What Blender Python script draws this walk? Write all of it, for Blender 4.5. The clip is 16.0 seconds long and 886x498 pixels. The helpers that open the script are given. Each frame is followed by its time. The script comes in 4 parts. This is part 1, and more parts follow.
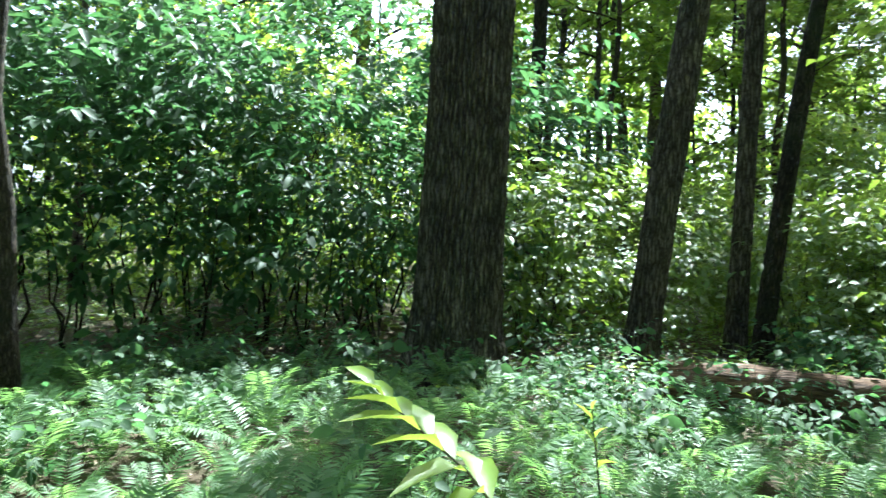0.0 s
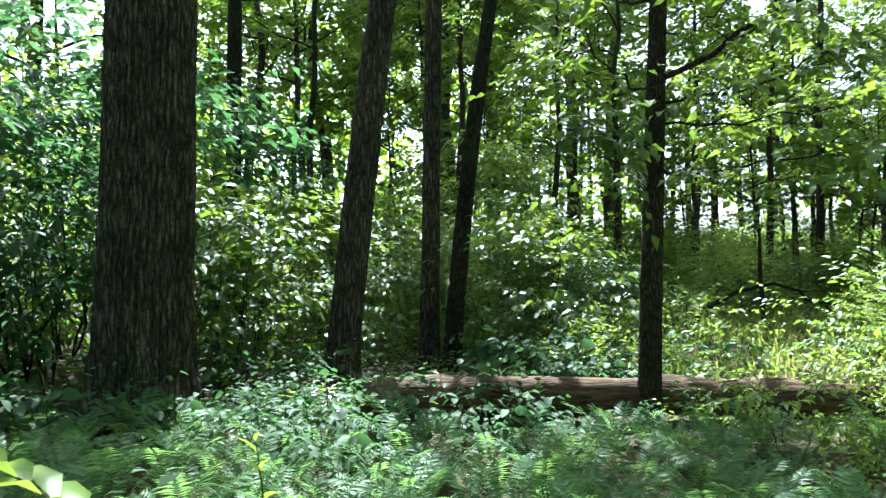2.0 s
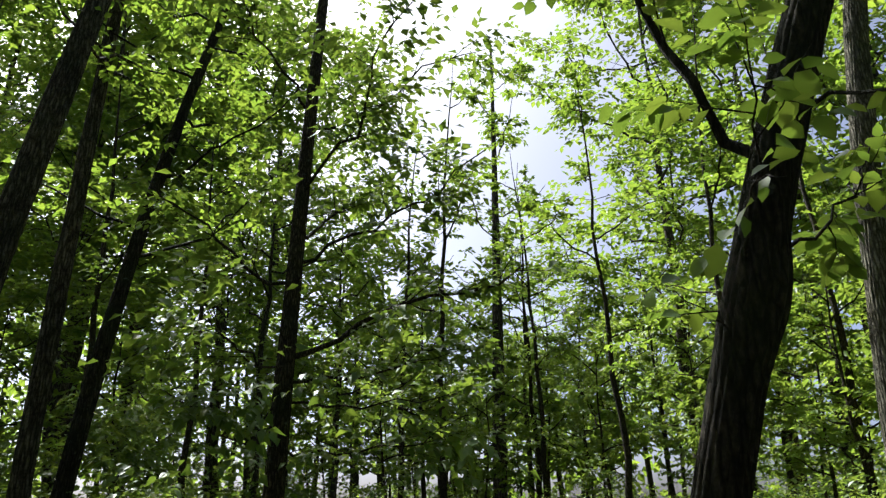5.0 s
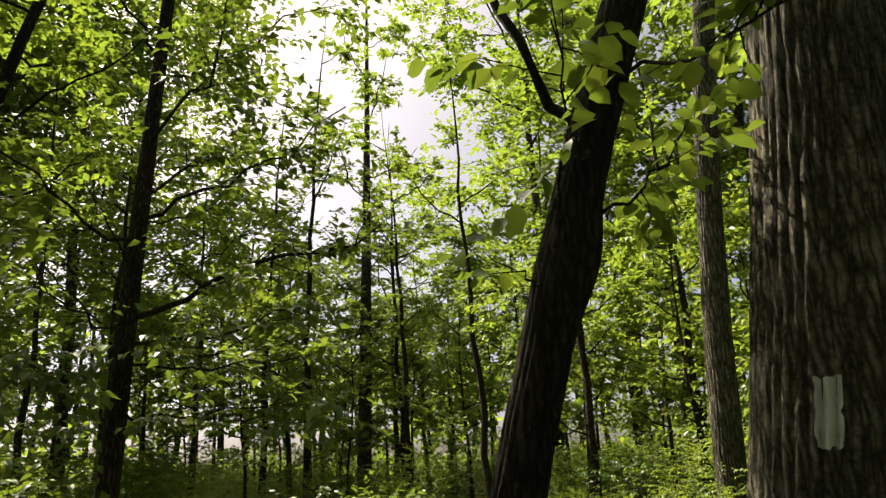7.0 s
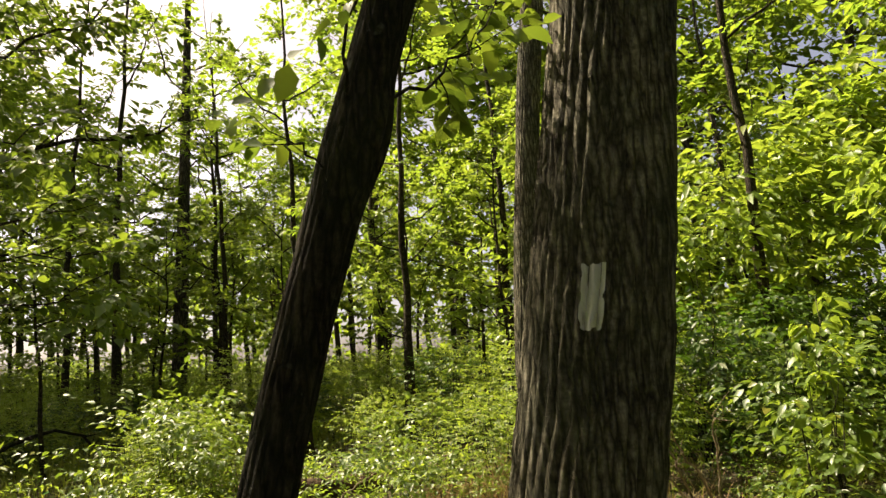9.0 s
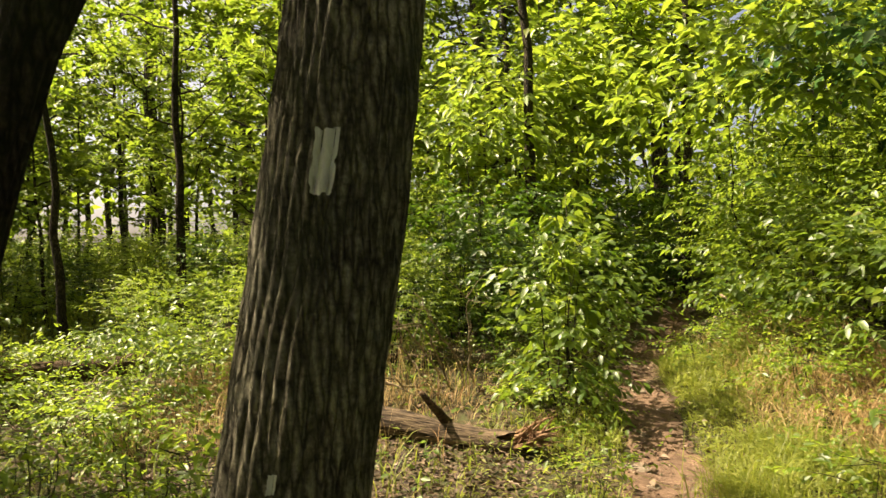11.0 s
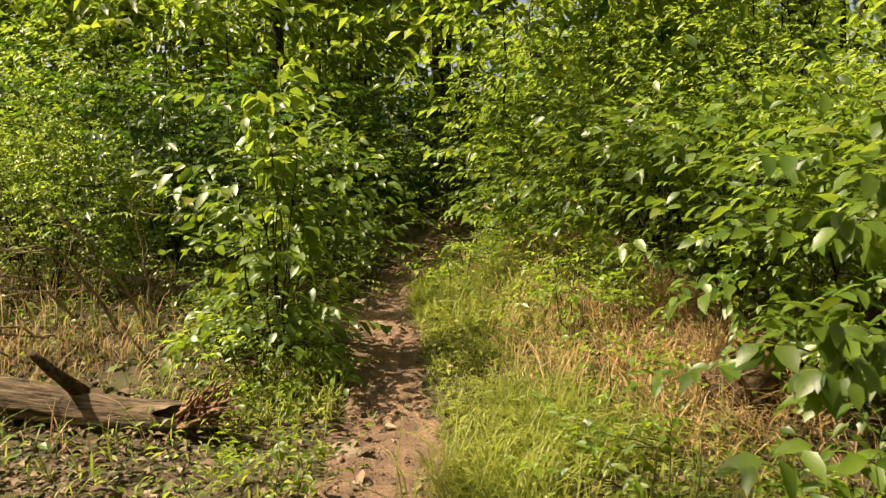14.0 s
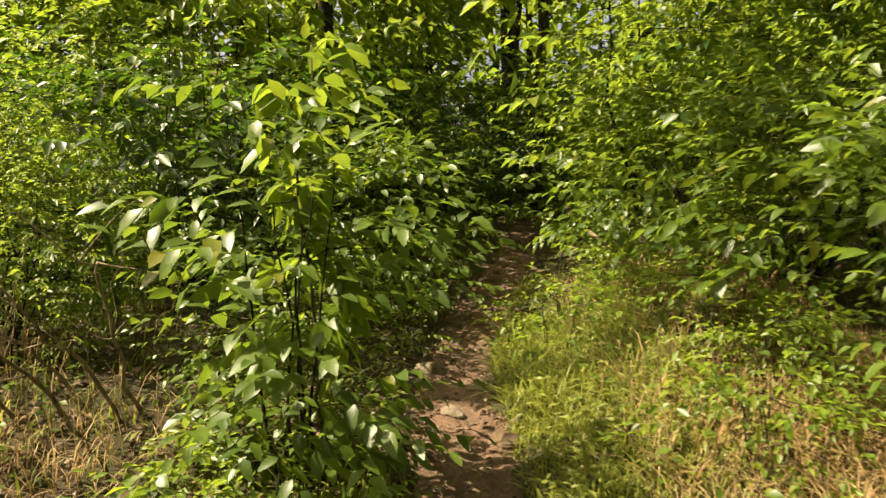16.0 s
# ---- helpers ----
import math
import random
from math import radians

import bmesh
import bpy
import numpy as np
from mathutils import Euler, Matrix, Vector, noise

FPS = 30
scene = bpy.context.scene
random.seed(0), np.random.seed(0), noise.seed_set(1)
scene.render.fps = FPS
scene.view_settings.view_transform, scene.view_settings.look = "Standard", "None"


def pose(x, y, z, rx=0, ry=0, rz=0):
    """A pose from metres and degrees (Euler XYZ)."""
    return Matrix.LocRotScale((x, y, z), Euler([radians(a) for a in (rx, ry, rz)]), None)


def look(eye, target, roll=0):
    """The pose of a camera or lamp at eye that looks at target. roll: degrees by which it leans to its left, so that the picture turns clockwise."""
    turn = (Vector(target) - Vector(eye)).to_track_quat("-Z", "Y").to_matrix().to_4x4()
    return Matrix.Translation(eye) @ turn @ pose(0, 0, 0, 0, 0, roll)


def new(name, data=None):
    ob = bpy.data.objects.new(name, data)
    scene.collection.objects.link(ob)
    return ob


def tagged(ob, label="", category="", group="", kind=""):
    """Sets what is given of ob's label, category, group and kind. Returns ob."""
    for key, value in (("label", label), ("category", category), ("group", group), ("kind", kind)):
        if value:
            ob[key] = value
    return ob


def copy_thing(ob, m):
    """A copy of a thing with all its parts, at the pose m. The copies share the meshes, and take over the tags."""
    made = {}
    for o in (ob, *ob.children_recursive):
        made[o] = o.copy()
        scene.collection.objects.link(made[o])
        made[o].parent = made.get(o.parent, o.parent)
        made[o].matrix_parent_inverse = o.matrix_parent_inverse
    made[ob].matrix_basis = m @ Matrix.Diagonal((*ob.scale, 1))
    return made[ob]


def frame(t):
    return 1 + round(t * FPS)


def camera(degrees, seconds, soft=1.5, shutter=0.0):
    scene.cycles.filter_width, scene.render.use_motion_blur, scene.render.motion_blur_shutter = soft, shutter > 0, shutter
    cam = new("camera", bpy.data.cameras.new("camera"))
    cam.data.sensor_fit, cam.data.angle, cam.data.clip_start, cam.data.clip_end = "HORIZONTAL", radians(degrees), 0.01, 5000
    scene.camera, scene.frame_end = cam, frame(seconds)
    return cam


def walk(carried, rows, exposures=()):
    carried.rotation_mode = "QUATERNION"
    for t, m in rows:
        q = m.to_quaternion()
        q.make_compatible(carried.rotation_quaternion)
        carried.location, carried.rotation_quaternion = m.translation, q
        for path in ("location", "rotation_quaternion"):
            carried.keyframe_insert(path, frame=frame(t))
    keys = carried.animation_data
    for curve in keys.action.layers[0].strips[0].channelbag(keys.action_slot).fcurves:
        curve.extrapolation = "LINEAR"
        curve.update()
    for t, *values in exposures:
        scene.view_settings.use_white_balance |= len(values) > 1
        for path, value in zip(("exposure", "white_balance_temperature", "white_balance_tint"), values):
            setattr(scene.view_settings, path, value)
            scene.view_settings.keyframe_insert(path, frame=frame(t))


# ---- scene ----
cam = camera(62.9, 16.0, 1.3, 0.2)
METRES, EYE, TILT, LEAN, TURN = 4.6, 1.5, -1.8, -1.5, 0.0
ROWS = [
    (0.0, 0.0, 0.0, 0.0, 0.0, 0.0, -0.0),
    (0.5, 0.0143, -0.0006, 0.0012, -8.73, 0.65, 0.9),
    (1.0, 0.0237, -0.0048, 0.0026, -14.4, 1.22, 1.86),
    (1.5, 0.0312, -0.0054, 0.0018, -18.48, 1.39, 2.42),
    (2.0, 0.0379, -0.0078, 0.0026, -22.32, 1.32, 2.7),
    (2.5, 0.0499, -0.0107, 0.0051, -28.14, 2.36, 2.62),
    (3.0, 0.0604, -0.0158, 0.0136, -35.73, 7.22, 2.12),
    (3.5, 0.0699, -0.0171, 0.0337, -41.83, 14.41, 2.69),
    (4.0, 0.0721, -0.0224, 0.0385, -45.13, 18.51, 3.23),
    (6.5, 0.1031, -0.0465, 0.037, -55.52, 17.74, 4.85),
    (7.0, 0.1119, -0.0552, 0.0358, -58.84, 16.23, 5.32),
    (7.5, 0.1227, -0.0624, 0.0336, -62.25, 14.49, 5.7),
    (8.0, 0.1301, -0.0675, 0.0283, -65.5, 12.43, 5.87),
    (10.5, 0.1563, -0.0953, 0.0012, -83.73, 0.2, 4.2),
    (11.0, 0.1595, -0.1113, -0.0049, -88.51, -1.92, 3.66),
    (11.5, 0.1804, -0.1331, -0.0144, -92.73, -3.84, 3.22),
    (12.0, 0.2203, -0.1702, -0.0265, -96.35, -5.61, 2.83),
    (12.5, 0.2631, -0.1927, -0.0377, -99.06, -7.18, 2.58),
    (13.0, 0.3395, -0.2008, -0.041, -101.87, -9.12, 2.52),
    (13.5, 0.4132, -0.2327, -0.0468, -104.35, -9.51, 1.84),
    (14.0, 0.4976, -0.2705, -0.049, -104.49, -9.72, 1.7),
    (14.5, 0.5891, -0.2634, -0.0435, -104.88, -10.2, 1.79),
    (15.0, 0.6666, -0.2748, -0.0373, -104.73, -10.48, 1.79),
    (15.5, 0.7535, -0.3162, -0.0308, -104.06, -10.52, 1.98),
    (16.0, 0.8545, -0.3098, -0.0331, -100.0, -10.36, 1.75),
]
EXPOSURES = [(0.0, 2.8, 5100, 0), (2.0, 2.5, 5100, 0), (3.0, 2.1, 5200, 2), (4.2, 1.08, 5300, 4), (6.3, 1.0, 6700, 9), (8.2, 1.22, 7500, 9), (10.3, 1.65, 8300, 8), (13.0, 1.35, 8300, 7), (16.0, 1.42, 8400, 7)]
walk(cam, [(t, pose(0, 0, EYE, TILT, LEAN, TURN) @ pose(METRES * x, METRES * y, METRES * z, 90 + pitch, roll, yaw)) for t, x, y, z, yaw, pitch, roll in ROWS], EXPOSURES)

# ---- light ----
SUN_AZ, SUN_EL = radians(14), radians(54)   # azimuth from +y towards +x
SUN_DIR = Vector((math.sin(SUN_AZ) * math.cos(SUN_EL), math.cos(SUN_AZ) * math.cos(SUN_EL), math.sin(SUN_EL)))
world = bpy.data.worlds.new("world")
scene.world = world
world.use_nodes = True
wn = world.node_tree
sky = wn.nodes.new("ShaderNodeTexSky")
sky.sky_type, sky.sun_disc, sky.sun_elevation, sky.sun_rotation = "NISHITA", False, SUN_EL, SUN_AZ
sky.air_density, sky.dust_density, sky.ozone_density = 0.3, 4.5, 0.3
wn.links.new(sky.outputs[0], wn.nodes["Background"].inputs[0])
wn.nodes["Background"].inputs[1].default_value = 0.12
sun = new("sun", bpy.data.lights.new("sun", "SUN"))
sun.data.energy, sun.data.angle, sun.data.color = 5.0, radians(0.55), (1.0, 0.93, 0.8)
sun.matrix_world = look(SUN_DIR * 60, (0, 0, 0))


# ---- materials ----
def material(name):
    m = bpy.data.materials.new(name)
    m.use_nodes = True
    return m, m.node_tree.nodes, m.node_tree.links, m.node_tree.nodes["Principled BSDF"]


def noise_node(n, l, scale, detail=4.0, stretch=None, rough=0.55):
    tex = n.new("ShaderNodeTexNoise")
    tex.inputs["Scale"].default_value, tex.inputs["Detail"].default_value, tex.inputs["Roughness"].default_value = scale, detail, rough
    co = n.new("ShaderNodeTexCoord")
    if stretch:
        mp = n.new("ShaderNodeMapping")
        mp.inputs["Scale"].default_value = stretch
        l.new(co.outputs["Object"], mp.inputs[0])
        l.new(mp.outputs[0], tex.inputs["Vector"])
    else:
        l.new(co.outputs["Object"], tex.inputs["Vector"])
    return tex.outputs["Fac"]


def ramp(n, l, fac, stops):
    r = n.new("ShaderNodeValToRGB")
    while len(r.color_ramp.elements) < len(stops):
        r.color_ramp.elements.new(0.5)
    for e, (p, c) in zip(r.color_ramp.elements, stops):
        e.position, e.color = p, (*c, 1)
    l.new(fac, r.inputs[0])
    return r.outputs[0]


def mixed(n, l, fac, a, b, kind="MIX"):
    x = n.new("ShaderNodeMix")
    x.data_type, x.blend_type = "RGBA", kind
    for value, slot in ((fac, x.inputs[0]), (a, x.inputs[6]), (b, x.inputs[7])):
        if isinstance(value, (int, float)):
            slot.default_value = value
        elif isinstance(value, tuple):
            slot.default_value = (*value, 1)
        else:
            l.new(value, slot)
    return x.outputs[2]


def bump(n, l, p, height, strength, distance=0.01):
    b = n.new("ShaderNodeBump")
    b.inputs["Strength"].default_value, b.inputs["Distance"].default_value = strength, distance
    l.new(height, b.inputs["Height"])
    l.new(b.outputs[0], p.inputs["Normal"])


def leaf_material(name, dark, light, thin, gloss=0.42, shine=0.5, through_part=0.45, yellow=0.04):
    """dark, light: the upper side's range; thin: the colour of light that passes."""
    m, n, l, p = material(name)
    geo = n.new("ShaderNodeNewGeometry")
    rnd = geo.outputs["Random Per Island"]
    col = ramp(n, l, rnd, [(0, dark), (0.6, light), (1 - yellow, light), (1, (0.16, 0.15, 0.025))])
    vein = noise_node(n, l, 38, 3)
    col = mixed(n, l, 0.35, col, ramp(n, l, vein, [(0.3, (0.55, 0.55, 0.5)), (0.7, (1.15, 1.15, 1.1))]), "MULTIPLY")
    big = noise_node(n, l, 0.8, 2)
    col = mixed(n, l, 0.5, col, ramp(n, l, big, [(0.3, (0.65, 0.75, 0.8)), (0.7, (1.2, 1.1, 0.9))]), "MULTIPLY")
    l.new(col, p.inputs["Base Color"])
    p.inputs["Roughness"].default_value = gloss
    p.inputs["Specular IOR Level"].default_value = shine
    t = n.new("ShaderNodeBsdfTranslucent")
    l.new(mixed(n, l, 0.6, thin, mixed(n, l, 1.0, thin, ramp(n, l, rnd, [(0, (0.6, 0.75, 0.7)), (1, (1.25, 1.1, 1.0))]), "MULTIPLY")), t.inputs[0])
    mx = n.new("ShaderNodeMixShader")
    mx.inputs[0].default_value = through_part
    l.new(p.outputs[0], mx.inputs[1])
    l.new(t.outputs[0], mx.inputs[2])
    l.new(mx.outputs[0], n["Material Output"].inputs[0])
    return m


def bark_material(name, dark, mid, light, moss=0.3, scale=1.0, plate=34.0):
    """Long interlaced plates with dark furrows between them, cross cracks, moss and lichen."""
    m, n, l, p = material(name)
    co, mp, wob = n.new("ShaderNodeTexCoord"), n.new("ShaderNodeMapping"), n.new("ShaderNodeTexNoise")
    wob.inputs["Scale"].default_value, wob.inputs["Detail"].default_value = 9.0 * scale, 3.0
    l.new(co.outputs["Object"], wob.inputs["Vector"])
    push = n.new("ShaderNodeVectorMath")
    push.operation = "MULTIPLY_ADD"
    l.new(wob.outputs["Color"], push.inputs[0])
    push.inputs[1].default_value = (0.035 / scale, 0.035 / scale, 0.1)
    l.new(co.outputs["Object"], push.inputs[2])
    mp.inputs["Scale"].default_value = (1, 1, 0.13)
    l.new(push.outputs[0], mp.inputs[0])
    cell = n.new("ShaderNodeTexVoronoi")
    cell.feature = "DISTANCE_TO_EDGE"
    cell.inputs["Scale"].default_value = plate * scale
    l.new(mp.outputs[0], cell.inputs["Vector"])
    furrow = cell.outputs["Distance"]
    fine = noise_node(n, l, 80 * scale, 6, (1, 1, 0.35), 0.72)
    crack = noise_node(n, l, 46 * scale, 4, (0.6, 0.6, 1.2), 0.6)
    coarse = noise_node(n, l, 3.5, 5, (1, 1, 0.5))
    col = ramp(n, l, fine, [(0.28, dark), (0.5, mid), (0.72, light)])
    col = mixed(n, l, 0.92, col, ramp(n, l, furrow, [(0.0, (0.14, 0.13, 0.12)), (0.12, (0.5, 0.48, 0.46)), (0.3, (1.1, 1.1, 1.1)), (0.6, (1.5, 1.5, 1.5))]), "MULTIPLY")
    col = mixed(n, l, 0.55, col, ramp(n, l, crack, [(0.36, (0.35, 0.34, 0.33)), (0.5, (1.0, 1.0, 1.0)), (0.7, (1.25, 1.25, 1.25))]), "MULTIPLY")
    col = mixed(n, l, 0.75, col, ramp(n, l, coarse, [(0.32, (0.38, 0.38, 0.4)), (0.68, (1.4, 1.33, 1.2))]), "MULTIPLY")
    mossy = ramp(n, l, noise_node(n, l, 3.1, 5), [(0.5 - 0.2 * moss, (0, 0, 0)), (0.72, (1, 1, 1))])
    col = mixed(n, l, mixed(n, l, 1.0, mossy, (moss, moss, moss), "MULTIPLY"), col, (0.045, 0.062, 0.028))
    lichen = ramp(n, l, noise_node(n, l, 13, 5), [(0.64, (0, 0, 0)), (0.74, (0.4, 0.4, 0.4))])
    col = mixed(n, l, lichen, col, (0.2, 0.22, 0.19))
    l.new(col, p.inputs["Base Color"])
    p.inputs["Roughness"].default_value = 0.93
    p.inputs["Specular IOR Level"].default_value = 0.2
    lift = n.new("ShaderNodeMath")
    lift.operation = "SMOOTH_MIN"
    l.new(furrow, lift.inputs[0])
    lift.inputs[1].default_value, lift.inputs[2].default_value = 0.35, 0.1
    both = n.new("ShaderNodeMath")
    both.operation = "MULTIPLY_ADD"
    l.new(lift.outputs[0], both.inputs[0])
    both.inputs[1].default_value = 3.0
    l.new(fine, both.inputs[2])
    bump(n, l, p, both.outputs[0], 1.0, 0.022)
    return m


def wood_material(name, dark, light, stretch=(1, 1, 0.12), scale=40):
    m, n, l, p = material(name)
    fine = noise_node(n, l, scale, 6, stretch, 0.65)
    col = ramp(n, l, fine, [(0.36, dark), (0.64, light)])
    col = mixed(n, l, 0.7, col, ramp(n, l, noise_node(n, l, 4, 4), [(0.3, (0.5, 0.5, 0.52)), (0.7, (1.25, 1.2, 1.1))]), "MULTIPLY")
    l.new(col, p.inputs["Base Color"])
    p.inputs["Roughness"].default_value = 0.9
    p.inputs["Specular IOR Level"].default_value = 0.2
    bump(n, l, p, fine, 1.0, 0.025)
    return m


def ground_material(name, stops, patch, scale=9.0):
    m, n, l, p = material(name)
    fine = noise_node(n, l, scale * 9, 6, None, 0.7)
    mid = noise_node(n, l, scale, 5)
    col = ramp(n, l, fine, stops)
    col = mixed(n, l, ramp(n, l, mid, [(0.42, (0, 0, 0)), (0.62, (0.8, 0.8, 0.8))]), col, patch)
    col = mixed(n, l, 0.6, col, ramp(n, l, noise_node(n, l, 1.3, 3), [(0.3, (0.55, 0.55, 0.55)), (0.7, (1.25, 1.2, 1.15))]), "MULTIPLY")
    l.new(col, p.inputs["Base Color"])
    p.inputs["Roughness"].default_value = 0.95
    p.inputs["Specular IOR Level"].default_value = 0.2
    bump(n, l, p, fine, 0.8, 0.03)
    return m


def dry_material(name, stops, through_part=0.25):
    m, n, l, p = material(name)
    geo = n.new("ShaderNodeNewGeometry")
    col = ramp(n, l, geo.outputs["Random Per Island"], stops)
    col = mixed(n, l, 0.5, col, ramp(n, l, noise_node(n, l, 60, 3), [(0.3, (0.55, 0.55, 0.55)), (0.7, (1.2, 1.2, 1.2))]), "MULTIPLY")
    l.new(col, p.inputs["Base Color"])
    p.inputs["Roughness"].default_value = 0.8
    t = n.new("ShaderNodeBsdfTranslucent")
    l.new(col, t.inputs[0])
    mx = n.new("ShaderNodeMixShader")
    mx.inputs[0].default_value = through_part
    l.new(p.outputs[0], mx.inputs[1])
    l.new(t.outputs[0], mx.inputs[2])
    l.new(mx.outputs[0], n["Material Output"].inputs[0])
    return m


LEAF_BROAD = leaf_material("leaf_broad", (0.036, 0.075, 0.012), (0.082, 0.135, 0.018), (0.29, 0.41, 0.045), 0.42, 0.5, 0.32)
LEAF_BRIGHT = leaf_material("leaf_bright", (0.055, 0.1, 0.013), (0.12, 0.188, 0.022), (0.39, 0.52, 0.06), 0.42, 0.45, 0.4, 0.06)
LEAF_CROWN = leaf_material("leaf_crown", (0.034, 0.07, 0.01), (0.075, 0.125, 0.016), (0.34, 0.48, 0.05), 0.45, 0.4, 0.46, 0.05)
# dark leaf copy, with the shade of the trail's far end in its colour
LEAF_DEEP_SHADE = leaf_material("leaf_deep_shade", (0.02, 0.045, 0.01), (0.045, 0.085, 0.015), (0.12, 0.24, 0.02), 0.4, 0.45, 0.35)
# darker, bluer leaf copy: the cool forest shade is put into its colour
LEAF_SHADED = leaf_material("leaf_shaded", (0.022, 0.05, 0.02), (0.05, 0.092, 0.034), (0.12, 0.25, 0.08), 0.6, 0.25, 0.36, 0.01)
FERN_GREEN = leaf_material("fern_green", (0.055, 0.11, 0.04), (0.1, 0.175, 0.06), (0.22, 0.36, 0.09), 0.5, 0.35, 0.42, 0.01)
GRASS_GREEN = leaf_material("grass_green", (0.1, 0.135, 0.03), (0.235, 0.255, 0.06), (0.4, 0.46, 0.075), 0.5, 0.35, 0.4, 0.12)
DRY_GRASS = dry_material("dry_grass", [(0, (0.26, 0.17, 0.08)), (0.5, (0.46, 0.35, 0.17)), (1, (0.38, 0.21, 0.1))], 0.35)
LITTER = dry_material("dead_leaves", [(0, (0.045, 0.028, 0.018)), (0.5, (0.11, 0.068, 0.043)), (0.85, (0.19, 0.125, 0.08)), (1, (0.32, 0.25, 0.19))], 0.12)
BARK_GREY = bark_material("bark_furrowed_grey", (0.04, 0.034, 0.028), (0.13, 0.112, 0.092), (0.25, 0.22, 0.185), 0.2, 0.75)
BARK_BROWN = bark_material("bark_brown", (0.075, 0.069, 0.055), (0.21, 0.195, 0.155), (0.38, 0.36, 0.3), 0.4)
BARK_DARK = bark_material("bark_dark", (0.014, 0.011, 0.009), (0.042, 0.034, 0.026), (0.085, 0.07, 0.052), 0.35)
BARK_THIN = bark_material("bark_smooth", (0.04, 0.032, 0.022), (0.09, 0.07, 0.05), (0.16, 0.13, 0.095), 0.3, 1.4)
STEM = wood_material("green_stem", (0.04, 0.05, 0.02), (0.1, 0.1, 0.05))
DEAD_WOOD = wood_material("dead_wood", (0.022, 0.015, 0.011), (0.2, 0.145, 0.1), (0.12, 1, 1), 46)
FIBRE = wood_material("torn_fibre", (0.15, 0.08, 0.05), (0.42, 0.26, 0.16), (0.2, 1, 1), 60)
DARK_LOG = wood_material("rotting_wood", (0.03, 0.02, 0.013), (0.15, 0.095, 0.06), (0.12, 1, 1))
DRY_TWIG = wood_material("dry_twig", (0.14, 0.1, 0.07), (0.36, 0.29, 0.21))
FLOOR_SOIL = ground_material("forest_floor", [(0.25, (0.035, 0.026, 0.017)), (0.5, (0.09, 0.066, 0.042)), (0.78, (0.18, 0.13, 0.08))], (0.06, 0.075, 0.03))
TRAIL_SOIL = ground_material("trail_soil", [(0.22, (0.07, 0.043, 0.03)), (0.5, (0.19, 0.12, 0.086)), (0.8, (0.34, 0.24, 0.18))], (0.12, 0.076, 0.055), 7)
STONE = ground_material("stone", [(0.25, (0.13, 0.1, 0.075)), (0.5, (0.25, 0.2, 0.155)), (0.8, (0.36, 0.31, 0.25))], (0.2, 0.16, 0.11), 5)
m, n, l, p = material("blaze_paint")
l.new(ramp(n, l, noise_node(n, l, 45, 6, (1, 1, 0.25), 0.65), [(0.3, (0.2, 0.19, 0.17)), (0.4, (0.36, 0.36, 0.33)), (0.7, (0.52, 0.53, 0.5))]), p.inputs["Base Color"])
p.inputs["Roughness"].default_value = 0.75
PAINT = m


# ---- mesh helpers ----
def mesh_of(name, V, faces, mat, smooth=False):
    """A mesh from an array of places and a list of index arrays, each of triangles or of quads."""
    me = bpy.data.meshes.new(name)
    V = np.asarray(V, dtype=np.float32)
    me.vertices.add(len(V))
    me.vertices.foreach_set("co", V.ravel())
    faces = [np.asarray(f, dtype=np.int32) for f in faces if len(f)]
    loops = np.concatenate([f.ravel() for f in faces])
    sizes = np.concatenate([np.full(len(f), f.shape[1], dtype=np.int32) for f in faces])
    starts = np.concatenate([[0], np.cumsum(sizes)[:-1]]).astype(np.int32)
    me.loops.add(len(loops))
    me.loops.foreach_set("vertex_index", loops)
    me.polygons.add(len(sizes))
    me.polygons.foreach_set("loop_start", starts)
    if smooth:
        me.polygons.foreach_set("use_smooth", np.ones(len(sizes), dtype=bool))
    me.update(calc_edges=True)
    me.materials.append(mat)
    return me


class Soup:
    """Gathers places and faces for one mesh."""
    def __init__(self):
        self.V, self.F, self.count = [], [], 0

    def add(self, V, faces):
        for f in faces:
            self.F.append(np.asarray(f) + self.count)
        self.V.append(np.asarray(V))
        self.count += len(V)
        return self

    def mesh(self, name, mat, smooth=False):
        return mesh_of(name, np.concatenate(self.V), self.F, mat, smooth)


def part(name, me, parent, label=""):
    ob = new(name, me)
    ob.parent = parent
    return tagged(ob, label)


def thing(name, label, category, at=(0, 0, 0), group="", kind=""):
    ob = new(name)
    ob.empty_display_size = 0.1
    ob.matrix_basis = Matrix.Translation(at)
    return tagged(ob, label, category, group, kind)


def unit(a):
    a = np.asarray(a, dtype=float)
    return a / np.maximum(np.linalg.norm(a, axis=-1, keepdims=True), 1e-9)


def smooth_step(a, b, x):
    k = np.clip((np.asarray(x, dtype=float) - a) / (b - a), 0, 1)
    return k * k * (3 - 2 * k)


def value_noise(u, v, nu, seed):
    """Smooth noise, 0 to 1, periodic in u (0 to 1) with nu cells; one cell per unit of v."""
    tab = np.random.default_rng(seed).random((nu, 257))
    u, v = np.asarray(u) * nu, np.asarray(v)
    iu, iv = np.floor(u).astype(int), np.floor(v).astype(int)
    fu, fv = u - iu, v - iv
    fu, fv = fu * fu * (3 - 2 * fu), fv * fv * (3 - 2 * fv)
    a, b = iu % nu, (iu + 1) % nu
    c, d = iv % 257, (iv + 1) % 257
    return (tab[a, c] * (1 - fu) + tab[b, c] * fu) * (1 - fv) + (tab[a, d] * (1 - fu) + tab[b, d] * fu) * fv


